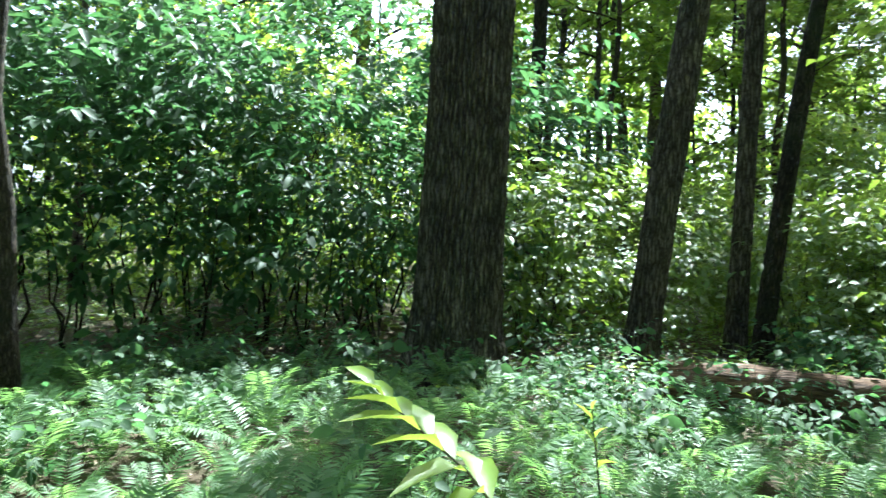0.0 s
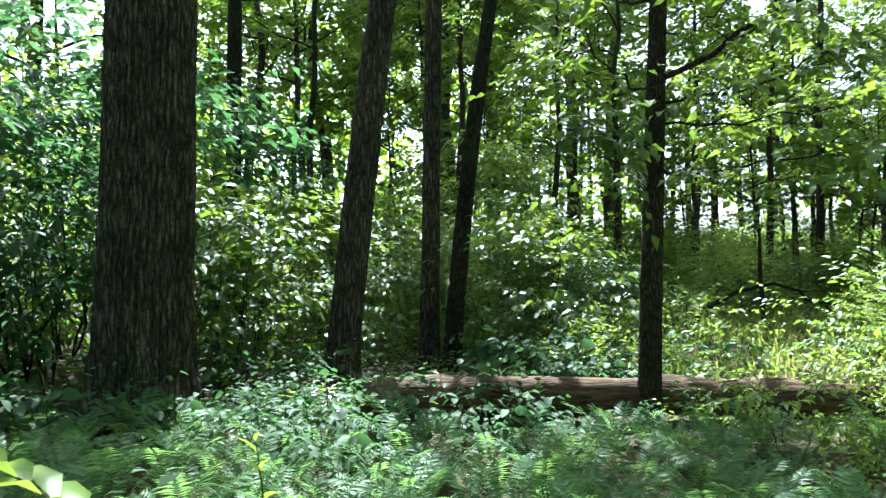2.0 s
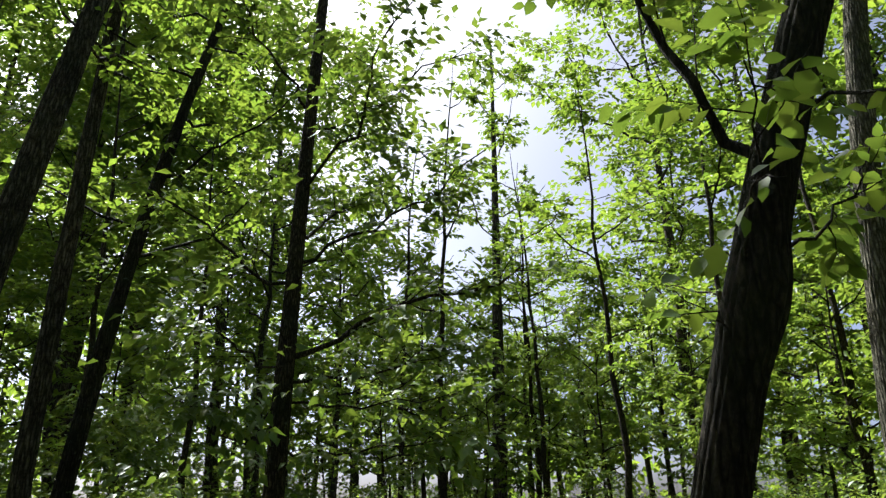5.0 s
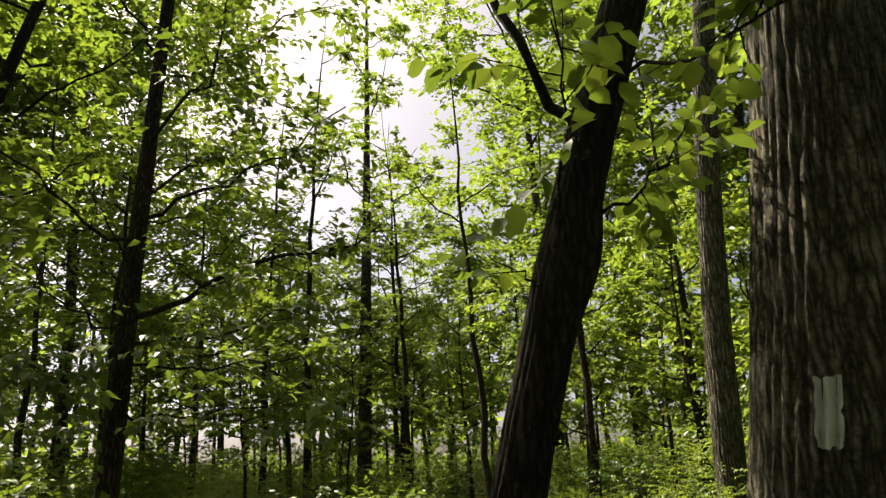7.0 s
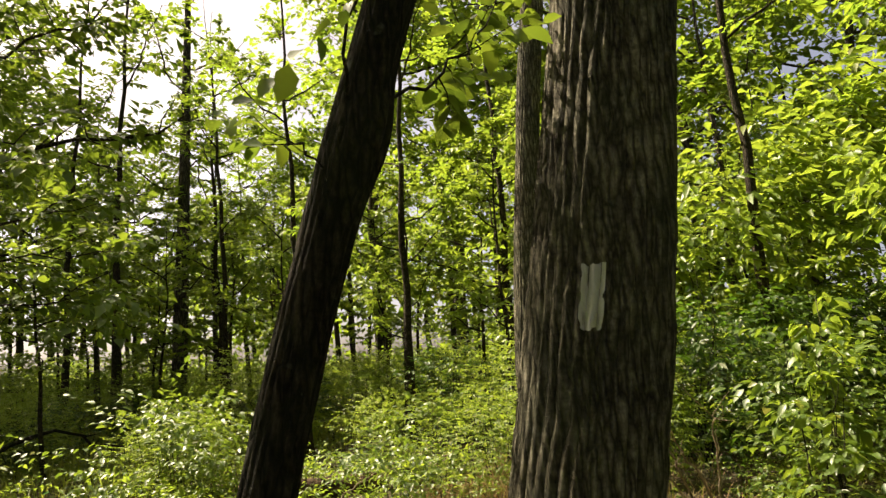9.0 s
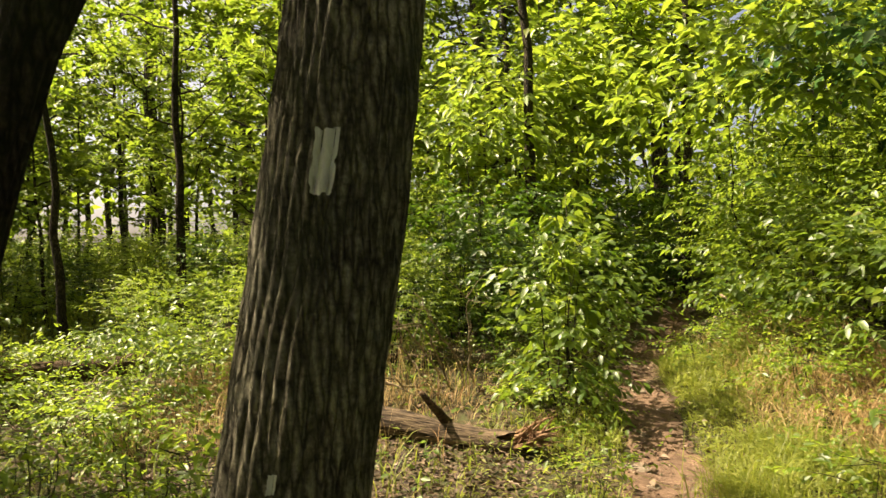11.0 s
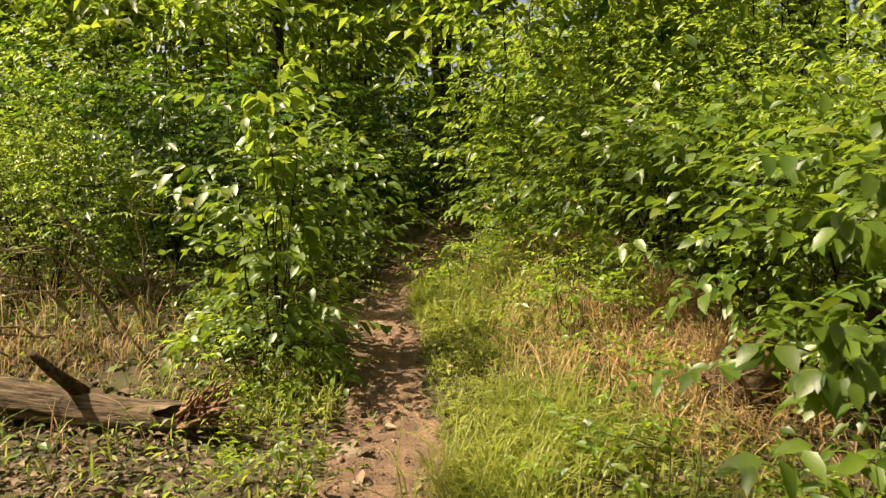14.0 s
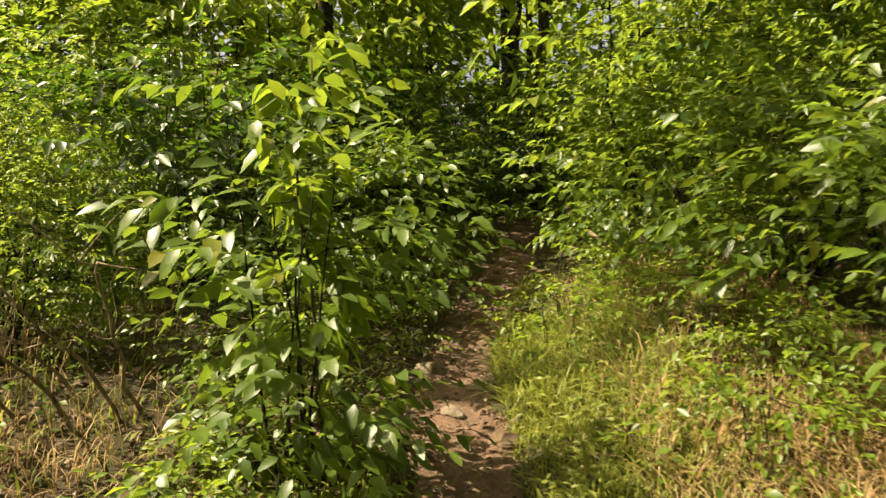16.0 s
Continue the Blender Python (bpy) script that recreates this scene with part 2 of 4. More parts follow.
def tube(points, radii, sides=6):
    """A tapered tube along points."""
    P, R = np.asarray(points, dtype=float), np.asarray(radii, dtype=float)
    T = unit(np.gradient(P, axis=0))
    ref = np.where(np.abs(T[:, 2:3]) > 0.9, [[1.0, 0, 0]], [[0, 0, 1.0]])
    A = unit(np.cross(T, ref))
    B = np.cross(T, A)
    th = np.arange(sides) * 2 * np.pi / sides
    V = P[:, None] + R[:, None, None] * (np.cos(th)[None, :, None] * A[:, None] + np.sin(th)[None, :, None] * B[:, None])
    k = len(P)
    i, j = np.meshgrid(np.arange(k - 1), np.arange(sides), indexing="ij")
    q = np.stack([i * sides + j, i * sides + (j + 1) % sides, (i + 1) * sides + (j + 1) % sides, (i + 1) * sides + j], -1).reshape(-1, 4)
    V = np.concatenate([V.reshape(-1, 3), P[:1], P[-1:]])
    j = np.arange(sides)
    caps = np.concatenate([np.stack([(j + 1) % sides, j, np.full(sides, k * sides)], 1),
                           np.stack([(k - 1) * sides + j, (k - 1) * sides + (j + 1) % sides, np.full(sides, k * sides + 1)], 1)])
    return V, [q, caps]


def crooked(rng, a, b, steps=8, wander=0.06, sag=0.0):
    """A wandering line from a to b."""
    a, b = np.asarray(a, dtype=float), np.asarray(b, dtype=float)
    s = np.linspace(0, 1, steps)[:, None]
    size = np.linalg.norm(b - a)
    off = np.cumsum(rng.normal(0, 1, (steps, 3)), axis=0)
    off = (off - off[:1]) - s * (off[-1:] - off[:1])
    return a + (b - a) * s + off * wander * size / math.sqrt(steps) - np.array([0, 0, 1]) * sag * size * 4 * s * (1 - s)


def leaves(P, D, N, L, wide=0.5, detail=2, droop=0.18, fold=0.16):
    """Leaf blades: bases P, directions D, upward sides N, lengths L. detail 1: 2 triangles, 2: 4, 3: 8 with a curved blade."""
    P, D, L = np.asarray(P), unit(D), np.asarray(L)[:, None]
    S = unit(np.cross(D, N))
    U = np.cross(S, D)
    k = len(P)
    if detail == 1:
        rows = [(0, 0, 0), (0.5, -wide / 2, fold * 0.5), (1, 0, -droop), (0.45, wide / 2, fold * 0.5)]
        tri = [(0, 3, 2), (0, 2, 1)]
    elif detail == 2:
        rows = [(0, 0, 0), (0.42, -wide / 2, fold * 0.5), (0.45, 0, 0), (0.42, wide / 2, fold * 0.5), (1, 0, -droop)]
        tri = [(0, 2, 1), (0, 3, 2), (1, 2, 4), (2, 3, 4)]
    else:
        rows = [(0, 0, 0), (0.3, -wide * 0.46, fold * 0.5), (0.3, 0, 0.02), (0.3, wide * 0.46, fold * 0.5),
                (0.66, -wide * 0.4, fold * 0.3 - droop * 0.35), (0.66, 0, -droop * 0.4), (0.66, wide * 0.4, fold * 0.3 - droop * 0.35), (1, 0, -droop)]
        tri = [(0, 2, 1), (0, 3, 2), (1, 2, 5), (1, 5, 4), (2, 3, 6), (2, 6, 5), (4, 5, 7), (5, 6, 7)]
    V = np.stack([P + D * L * a + S * L * b + U * L * c for a, b, c in rows], 1).reshape(-1, 3)
    F = (np.arange(k) * len(rows))[:, None, None] + np.array(tri)[None]
    return V, [F.reshape(-1, 3)]


def sprays(rng, P, D, L, per, size, wide=0.5, detail=2, droop=0.25, spread=0.9):
    """Leaves on both sides of twigs that start at P and run along D for L, per leaves a twig."""
    k = len(P)
    D = unit(D)
    side = unit(np.cross(D, np.tile([0.0, 0, 1.0], (k, 1))) + rng.normal(0, 0.2, (k, 3)))
    s = (np.arange(per) + 0.6) / per
    base = P[:, None] + D[:, None] * (L[:, None] * s[None])[..., None]
    sign = np.where(np.arange(per) % 2 == 0, 1.0, -1.0)[None, :, None]
    way = D[:, None] * (0.55 + 0.5 * s[None, :, None] ** 2) + side[:, None] * sign * spread * (1 - 0.6 * s[None, :, None] ** 3) + rng.normal(0, 0.22, (k, per, 3))
    way[..., 2] -= droop * rng.uniform(0.2, 1.6, (k, per))
    up = np.array([0, 0, 1.0]) + rng.normal(0, 0.35, (k, per, 3))
    ln = size * rng.uniform(0.55, 1.25, (k, per)) * (1 - 0.25 * np.abs(s[None] - 0.6))
    return leaves(base.reshape(-1, 3), way.reshape(-1, 3), up.reshape(-1, 3), ln.ravel(), wide, detail, rng.uniform(0.1, 0.3))


def clump_points(rng, count, centre, radii, clumps, tight=0.3, hollow=0.5):
    """Places in uneven clumps inside an ellipsoid, with the way outwards at each."""
    c = unit(rng.normal(0, 1, (clumps, 3))) * rng.uniform(hollow, 1.0, (clumps, 1)) ** 0.6
    weight = rng.uniform(0.3, 1.0, clumps)
    pick = rng.choice(clumps, count, p=weight / weight.sum())
    q = c[pick] + rng.normal(0, tight, (count, 3)) * [1, 1, 0.6]
    return np.asarray(centre) + q * np.asarray(radii), q


# ---- ground ----
TRAIL = np.array([(-9, 3.2), (-5, 1.4), (-2, 0.5), (0, -0.1), (1.0, -0.75), (2.3, -1.25), (3.9, -1.5), (5.5, -1.82), (6.6, -2.0), (8.0, -2.2),
                  (9.4, -2.65), (11.8, -3.65), (13.3, -4.15), (16, -5.6), (21, -8.6), (30, -14)])


def trail_y(x):
    return np.interp(x, TRAIL[:, 0], TRAIL[:, 1])


def lump(x, y):
    return (0.05 * np.sin(0.9 * x + 0.6 * np.sin(0.7 * y)) * np.cos(0.8 * y + 0.3) + 0.022 * np.sin(2.7 * x + 1.3 * y) * np.sin(2.1 * y - 0.9 * x + 1)
            + 0.008 * np.sin(9.1 * x + 2 * np.sin(5 * y)) * np.sin(8.3 * y + 1))


def ground_z(x, y):
    x, y = np.asarray(x, dtype=float), np.asarray(y, dtype=float)
    s = y - trail_y(x)
    far = smooth_step(25, 60, np.hypot(x, y))
    z = lump(x, y) * smooth_step(0.15, 0.9, np.abs(s)) * (1 - far)
    z = z + 0.13 * smooth_step(5.6, 8.2, x) * (1 - far) + 0.35 * smooth_step(8.5, 22, x) * (1 - far)
    z = z + 0.42 * smooth_step(0.3, 1.7, -s) * smooth_step(4.8, 7.6, x) * (1 - smooth_step(9.5, 14, x))
    z = z + 0.1 * smooth_step(0.25, 0.9, s) * smooth_step(5.5, 7.5, x) * (1 - far)
    z = z - 0.04 * np.exp(-(s / 0.28) ** 2) * (1 - far)
    return z


def gz(x, y):
    return float(ground_z(x, y))


def grid_mesh(name, xs, ys, zf, mat):
    X, Y = np.meshgrid(xs, ys, indexing="ij")
    V = np.stack([X, Y, zf(X, Y)], -1).reshape(-1, 3)
    a, b = len(xs), len(ys)
    i, j = np.meshgrid(np.arange(a - 1), np.arange(b - 1), indexing="ij")
    q = np.stack([i * b + j, (i + 1) * b + j, (i + 1) * b + j + 1, i * b + j + 1], -1).reshape(-1, 4)
    return mesh_of(name, V, [q], mat, True)


def stretched(inner, step, reach):
    a = np.arange(-inner, inner + step / 2, step)
    out = inner + np.cumsum(step * 1.35 ** np.arange(1, 40))
    out = out[out < reach]
    return np.concatenate([-out[::-1], a, out])


tagged(new("ground", grid_mesh("ground", stretched(14, 0.15, 3000) + 4, stretched(12, 0.15, 3000) + 3, ground_z, FLOOR_SOIL)),
       "brown forest floor of soil, leaf litter and low herbs", "ground", kind="structure")

# trail: worn soil that lies in a shallow trough
ts = np.linspace(0, 1, 420)
dist = np.concatenate([[0], np.cumsum(np.hypot(*np.diff(TRAIL, axis=0).T))])
tx, ty = np.interp(ts * dist[-1], dist, TRAIL[:, 0]), np.interp(ts * dist[-1], dist, TRAIL[:, 1])
for _ in range(12):
    tx[1:-1], ty[1:-1] = (tx[:-2] + 2 * tx[1:-1] + tx[2:]) / 4, (ty[:-2] + 2 * ty[1:-1] + ty[2:]) / 4
nx, ny = -np.gradient(ty), np.gradient(tx)
nl = np.hypot(nx, ny)
nx, ny = nx / nl, ny / nl
across = np.linspace(-1, 1, 15)
half = 0.27 + 0.1 * (value_noise(ts * 0, ts * 70, 3, 5) - 0.3) + 0.16 * np.exp(-((tx - 4.4) / 0.8) ** 2)
WX, WY = tx[:, None] + nx[:, None] * across * half[:, None], ty[:, None] + ny[:, None] * across * half[:, None]
rag = (value_noise(np.tile(across * 0.5 + 0.5, (len(ts), 1)), np.tile(ts[:, None] * 260, (1, 15)), 7, 8) - 0.45) * 0.035
WZ = ground_z(WX, WY) + 0.014 - 0.03 * np.abs(across) ** 3 + rag
gi, gj = np.meshgrid(np.arange(len(ts) - 1), np.arange(14), indexing="ij")
quads = np.stack([gi * 15 + gj, gi * 15 + gj + 1, (gi + 1) * 15 + gj + 1, (gi + 1) * 15 + gj], -1).reshape(-1, 4)
tagged(new("trail", mesh_of("trail", np.stack([WX, WY, WZ], -1).reshape(-1, 3), [quads[:, ::-1]], TRAIL_SOIL, True)),
       "narrow trodden footpath of reddish-brown soil", "path", kind="structure")


# ---- trees ----
class Trunk:
    """A trunk whose axis runs from base by lean * z + bend * z^2, with furrowed bark."""
    def __init__(self, base, lean, bend, r0, r1, height, ridges, depth, seed, flare=0.35, knots=()):
        self.base = np.array([base[0], base[1], gz(*base) - 0.12])
        self.lean, self.bend, self.r0, self.r1, self.h = np.array([*lean, 1.0]), np.array([*bend, 0.0]), r0, r1, height
        self.ridges, self.depth, self.seed, self.flare, self.knots = ridges, depth, seed, flare, knots

    def axis(self, z):
        z = np.asarray(z, dtype=float)[..., None]
        return self.lean * z + self.bend * z * z

    def radius(self, z):
        z = np.asarray(z, dtype=float)
        return self.r0 + (self.r1 - self.r0) * z / self.h + self.r0 * self.flare * np.exp(-z / (0.9 * self.r0 + 0.12))

    def surface(self, u, z, proud=0.0):
        """The place on the bark at the turn u (0 to 1) and height z, from the base."""
        u, z = np.asarray(u, dtype=float), np.asarray(z, dtype=float)
        r = self.radius(z)
        wob = value_noise(u, z * 4.5, max(4, self.ridges // 4), self.seed)
        ridge = np.abs(np.sin(np.pi * (u * self.ridges + 0.7 * wob)))
        broken = value_noise(u, z * 9, max(6, self.ridges), self.seed + 1)
        relief = self.depth * (ridge ** 0.7 * (0.55 + 0.7 * broken) - 0.6)
        roots = self.r0 * 0.3 * np.exp(-z / (self.r0 + 0.05)) * np.sin(2 * np.pi * (5 * u + wob * 0.5))
        swell = self.r0 * 0.1 * (value_noise(u, z * 1.1, 4, self.seed + 2) - 0.5)
        for ku, kz, kr, kh in self.knots:
            du = (u - ku + 0.5) % 1 - 0.5
            swell = swell + kh * np.exp(-(du * 2 * np.pi * r / kr) ** 2 - ((z - kz) / kr) ** 2)
        r = r + relief + roots + swell + proud
        th = 2 * np.pi * u
        out = self.axis(z)
        out = out + np.stack([r * np.cos(th), r * np.sin(th), 0 * r], -1)
        return out

    def mesh(self, name, mat, around, rings, dense_to=5.5):
        z = np.concatenate([np.linspace(0, dense_to, rings), np.linspace(dense_to, self.h, 26)[1:]])
        u = np.arange(around) / around
        U, Z = np.meshgrid(u, z)
        V = self.surface(U, Z).reshape(-1, 3)
        i, j = np.meshgrid(np.arange(len(z) - 1), np.arange(around), indexing="ij")
        q = np.stack([i * around + j, i * around + (j + 1) % around, (i + 1) * around + (j + 1) % around, (i + 1) * around + j], -1).reshape(-1, 4)
        return mesh_of(name, V, [q], mat, True)


def limb_with_sprays(rng, wood, green, a, b, r, twigs, per, size, wide=0.52, detail=2, sag=-0.05, reach=0.7, start=0.3, droop=0.25, sides=6, extra=0):
    """A limb from a to b with leafy twigs; adds to the two soups."""
    line = crooked(rng, a, b, 10, 0.09, sag)
    wood.add(*tube(line, np.linspace(r, r * 0.3, 10), sides))
    along = unit(np.asarray(b, dtype=float) - np.asarray(a, dtype=float))
    s = rng.uniform(start, 1.0, twigs)
    at = np.stack([np.interp(s, np.linspace(0, 1, 10), line[:, k]) for k in range(3)], 1)
    way = unit(along * 0.5 + rng.normal(0, 0.7, (twigs, 3)) * [1, 1, 0.4])
    ln = reach * rng.uniform(0.4, 1.0, twigs) * (1.15 - 0.5 * s)
    for k in range(0, twigs, 1 if sides > 4 else 2):
        wood.add(*tube(crooked(rng, at[k], at[k] + way[k] * ln[k], 4, 0.07), np.linspace(r * 0.24 + 0.0015, 0.0012, 4), 3))
    sub = np.repeat(np.arange(twigs), 2 + extra)
    P = at[sub] + way[sub] * (ln[sub] * rng.uniform(0.05, 0.85, len(sub)))[:, None]
    D = way[sub] + rng.normal(0, 0.5, (len(sub), 3)) * [1, 1, 0.35]
    green.add(*sprays(rng, P, D, ln[sub] * 0.75, per, size, wide, detail, droop))


def crown_on(rng, t, mat, leaf_mat, height, z0, radius, limbs, twigs, per, size, detail=1, wide=0.62, axis=None):
    """Limbs and leaves of a tree's crown from z0 up."""
    green = Soup()
    for k in range(limbs):
        f = (k + rng.uniform(0, 0.8)) / limbs
        z = z0 + (height - z0) * f * 0.9
        a = axis(z) if axis is not None else np.array([0, 0, z])
        th = k * 2.4 + rng.uniform(-0.5, 0.5)
        reach = radius * (0.55 + 0.6 * math.sin(math.pi * min(1, 0.18 + f * 0.8))) * rng.uniform(0.7, 1.15)
        b = a + np.array([math.cos(th) * reach, math.sin(th) * reach, reach * rng.uniform(0.35, 0.95)])
        wood = Soup()
        limb_with_sprays(rng, wood, green, a, b, 0.012 + 0.008 * reach, twigs, per, size, wide, detail, 0.05, reach * 0.55, 0.22, 0.25, 4, 1)
        part("limb", wood.mesh("limb", mat, True), t)
    part("crown", green.mesh("crown", leaf_mat), t)


def tree(name, label, trunk, mat, around, rings, crown=None, group="", dense_to=5.5):
    t = thing(name, label, "tree", tuple(trunk.base), group)
    part("trunk", trunk.mesh("trunk", mat, around, rings, dense_to), t)
    if crown:
        rng = np.random.default_rng(trunk.seed)
        crown_on(rng, t, mat, LEAF_CROWN, trunk.h, *crown, axis=trunk.axis)
    return t


big = Trunk((0.09, 7.11), (0.061, 0.0), (-0.004, 0), 0.405, 0.3, 15, 42, 0.05, 11, 0.42)
tree("oak_tree", "massive oak with deeply furrowed grey-brown bark among ferns", big, BARK_GREY, 280, 190, (9.0, 2.6, 6, 9, 7, 0.18))
leaning = Trunk((2.18, 7.93), (0.101, 0.0), (0.005, 0), 0.183, 0.08, 16, 24, 0.02, 12)
tree("leaning_tree", "straight trunk with dark furrowed bark, leaning slightly", leaning, BARK_GREY, 132, 140, (7.0, 3.0, 11, 11, 7, 0.17))
third = Trunk((3.62, 8.85), (0.023, 0.009), (0.001, 0), 0.128, 0.05, 16, 20, 0.013, 13)
tree("forest_tree", "slim upright trunk with ridged grey bark", third, BARK_GREY, 96, 110, (7.0, 2.5, 9, 11, 7, 0.17), "slim forest trees")
fourth = Trunk((3.72, 8.37), (0.085, 0.013), (0.010, 0), 0.118, 0.05, 11, 24, 0.009, 14)
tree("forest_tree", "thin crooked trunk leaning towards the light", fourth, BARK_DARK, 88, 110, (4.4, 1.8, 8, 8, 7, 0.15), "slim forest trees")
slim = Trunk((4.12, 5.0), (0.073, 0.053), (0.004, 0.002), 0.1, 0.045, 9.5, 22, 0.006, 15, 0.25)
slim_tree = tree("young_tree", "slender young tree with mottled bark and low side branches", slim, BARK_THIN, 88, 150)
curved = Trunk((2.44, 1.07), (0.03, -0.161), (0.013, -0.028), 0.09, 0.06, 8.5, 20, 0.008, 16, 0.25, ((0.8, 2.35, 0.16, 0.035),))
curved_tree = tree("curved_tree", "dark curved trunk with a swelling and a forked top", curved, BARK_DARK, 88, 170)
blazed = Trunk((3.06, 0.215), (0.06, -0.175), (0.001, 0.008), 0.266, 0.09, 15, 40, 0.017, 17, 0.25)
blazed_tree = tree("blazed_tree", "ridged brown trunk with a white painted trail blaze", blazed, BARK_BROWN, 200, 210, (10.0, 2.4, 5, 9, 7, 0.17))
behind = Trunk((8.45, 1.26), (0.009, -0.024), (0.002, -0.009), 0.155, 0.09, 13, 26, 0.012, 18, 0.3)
# this crown is out of view, added low enough to shade the bank's shrubs
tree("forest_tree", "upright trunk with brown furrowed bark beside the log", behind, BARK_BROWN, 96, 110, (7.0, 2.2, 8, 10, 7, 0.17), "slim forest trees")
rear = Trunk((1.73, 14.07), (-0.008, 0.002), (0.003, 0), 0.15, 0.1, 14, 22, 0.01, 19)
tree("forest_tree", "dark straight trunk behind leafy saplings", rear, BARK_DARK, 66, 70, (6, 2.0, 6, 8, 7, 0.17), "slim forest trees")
dark = Trunk((14.5, 10.4), (0.06, 0.0), (0.003, 0.003), 0.19, 0.03, 15, 24, 0.012, 20)
tree("forest_tree", "dark upright trunk at the edge of a clearing", dark, BARK_GREY, 72, 70, (4.2, 1.9, 11, 9, 7, 0.19), "slim forest trees")


def painted_patch(trunk, u0, z0, w, h, seed, parent, label):
    """A ragged coat of paint that follows the bark."""
    k1, k2 = 34, 70
    du = w / (2 * math.pi * float(trunk.radius(z0)))
    U, Z = np.meshgrid(u0 + np.linspace(-du, du, k1) * 0.5, z0 + np.linspace(-h, h, k2) * 0.5)
    V = trunk.surface(U, Z, 0.0035).reshape(-1, 3)
    i, j = np.meshgrid(np.arange(k2 - 1), np.arange(k1 - 1), indexing="ij")
    e = np.minimum(np.minimum(j, k1 - 2 - j) / k1 * 2.2, np.minimum(i, k2 - 2 - i) / k2 * 4)
    keep = e + 0.35 * (value_noise(j / k1, i * 0.12, 9, seed) - 0.35) > 0.06
    q = np.stack([i * k1 + j, i * k1 + j + 1, (i + 1) * k1 + j + 1, (i + 1) * k1 + j], -1)[keep]
    part("blaze", mesh_of("blaze", V, [q], PAINT, True), parent, label)


painted_patch(blazed, 0.507, 1.9, 0.074, 0.21, 3, blazed_tree, "weathered white painted blaze")
painted_patch(blazed, 0.49, 0.94, 0.026, 0.06, 4, blazed_tree, "pale chip of bare wood")

# side branches of the slender tree
rng = np.random.default_rng(31)
o = slim.base
for a_z, tip, r, twigs in ((3.15, (5.5, 3.3, 3.75), 0.03, 16), (2.95, (4.95, 3.9, 3.0), 0.018, 10), (2.75, (5.8, 4.3, 2.75), 0.014, 12), (2.4, (5.0, 3.6, 2.42), 0.013, 10),
                          (3.0, (3.0, 4.2, 3.05), 0.014, 10), (2.35, (3.2, 4.7, 2.5), 0.01, 8), (3.9, (3.2, 5.8, 4.6), 0.02, 12), (4.4, (5.6, 5.6, 5.2), 0.022, 14), (4.1, (5.3, 3.5, 4.9), 0.02, 14),
                          (4.9, (4.2, 3.4, 5.9), 0.02, 16), (5.6, (5.9, 4.2, 6.6), 0.02, 16), (5.9, (3.3, 5.2, 6.9), 0.018, 14), (6.8, (5.4, 6.4, 7.8), 0.018, 14)):
    wood, green = Soup(), Soup()
    limb_with_sprays(rng, wood, green, slim.axis(a_z) * 1.0, np.array(tip) - o, r, twigs, 7, 0.125, 0.6, 2, 0.06, 0.95, 0.25, 0.3, 6, 2)
    branch = part("branch", wood.mesh("branch", BARK_THIN, True), slim_tree)
    part("foliage", green.mesh("foliage", LEAF_BROAD), branch, "large thin backlit leaves")

# fork and leafy shoots of the curved tree
o = curved.base
rng = np.random.default_rng(32)
for a_z, tip, r, twigs, size in ((2.75, (2.3, 0.95, 4.3), 0.024, 8, 0.09), (2.4, (1.95, 0.25, 2.68), 0.007, 6, 0.085), (2.3, (2.2, 0.5, 2.16), 0.005, 2, 0.065), (2.9, (2.15, -0.35, 2.72), 0.008, 7, 0.085),
                                (2.45, (3.3, 0.2, 3.0), 0.008, 9, 0.1), (3.6, (1.7, 0.7, 4.2), 0.02, 14, 0.1), (4.6, (3.3, 0.8, 5.6), 0.025, 16, 0.1), (5.4, (2.0, -0.9, 6.4), 0.025, 16, 0.1),
                                # the last three limbs are out of view, added to shade the verge shrubs
                                (6.4, (3.6, -1.2, 7.4), 0.02, 16, 0.1), (4.4, (4.7, -0.5, 5.7), 0.024, 40, 0.12), (5.0, (5.6, -0.9, 6.3), 0.024, 46, 0.12), (5.6, (4.6, -1.5, 7.0), 0.024, 44, 0.12)):
    wood, green = Soup(), Soup()
    limb_with_sprays(rng, wood, green, curved.axis(a_z), np.array(tip) - o, r, twigs, 6, size, 0.7, 3, 0.02, 0.45, 0.4, 0.3)
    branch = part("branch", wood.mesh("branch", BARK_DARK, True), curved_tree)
    part("foliage", green.mesh("foliage", LEAF_BROAD), branch, "broad shaded leaves")


# ---- forest around: a few kinds of tree, each copied ----
def forest_kind(seed, height, z0, radius, limbs, twigs, per, size, r0, mat, leaf_mat):
    rng = np.random.default_rng(seed)
    t = thing("woodland_tree", "tall slender woodland tree with a loose green crown", "tree", (0, 0, 0), "trees of the surrounding wood")
    line = crooked(rng, (0, 0, -0.2), (rng.uniform(-0.5, 0.5), rng.uniform(-0.5, 0.5), height), 16, 0.02)
    zz = np.linspace(0, 1, 16)
    part("trunk", mesh_of("trunk", *tube(line, r0 * (1 - 0.94 * zz + 0.4 * np.exp(-zz * 40)), 12), mat, True), t)
    axis = lambda z: np.array([np.interp(z, line[:, 2], line[:, k]) for k in range(3)])
    crown_on(rng, t, mat, leaf_mat, height, z0, radius, limbs, twigs, per, size, axis=axis)
    return t


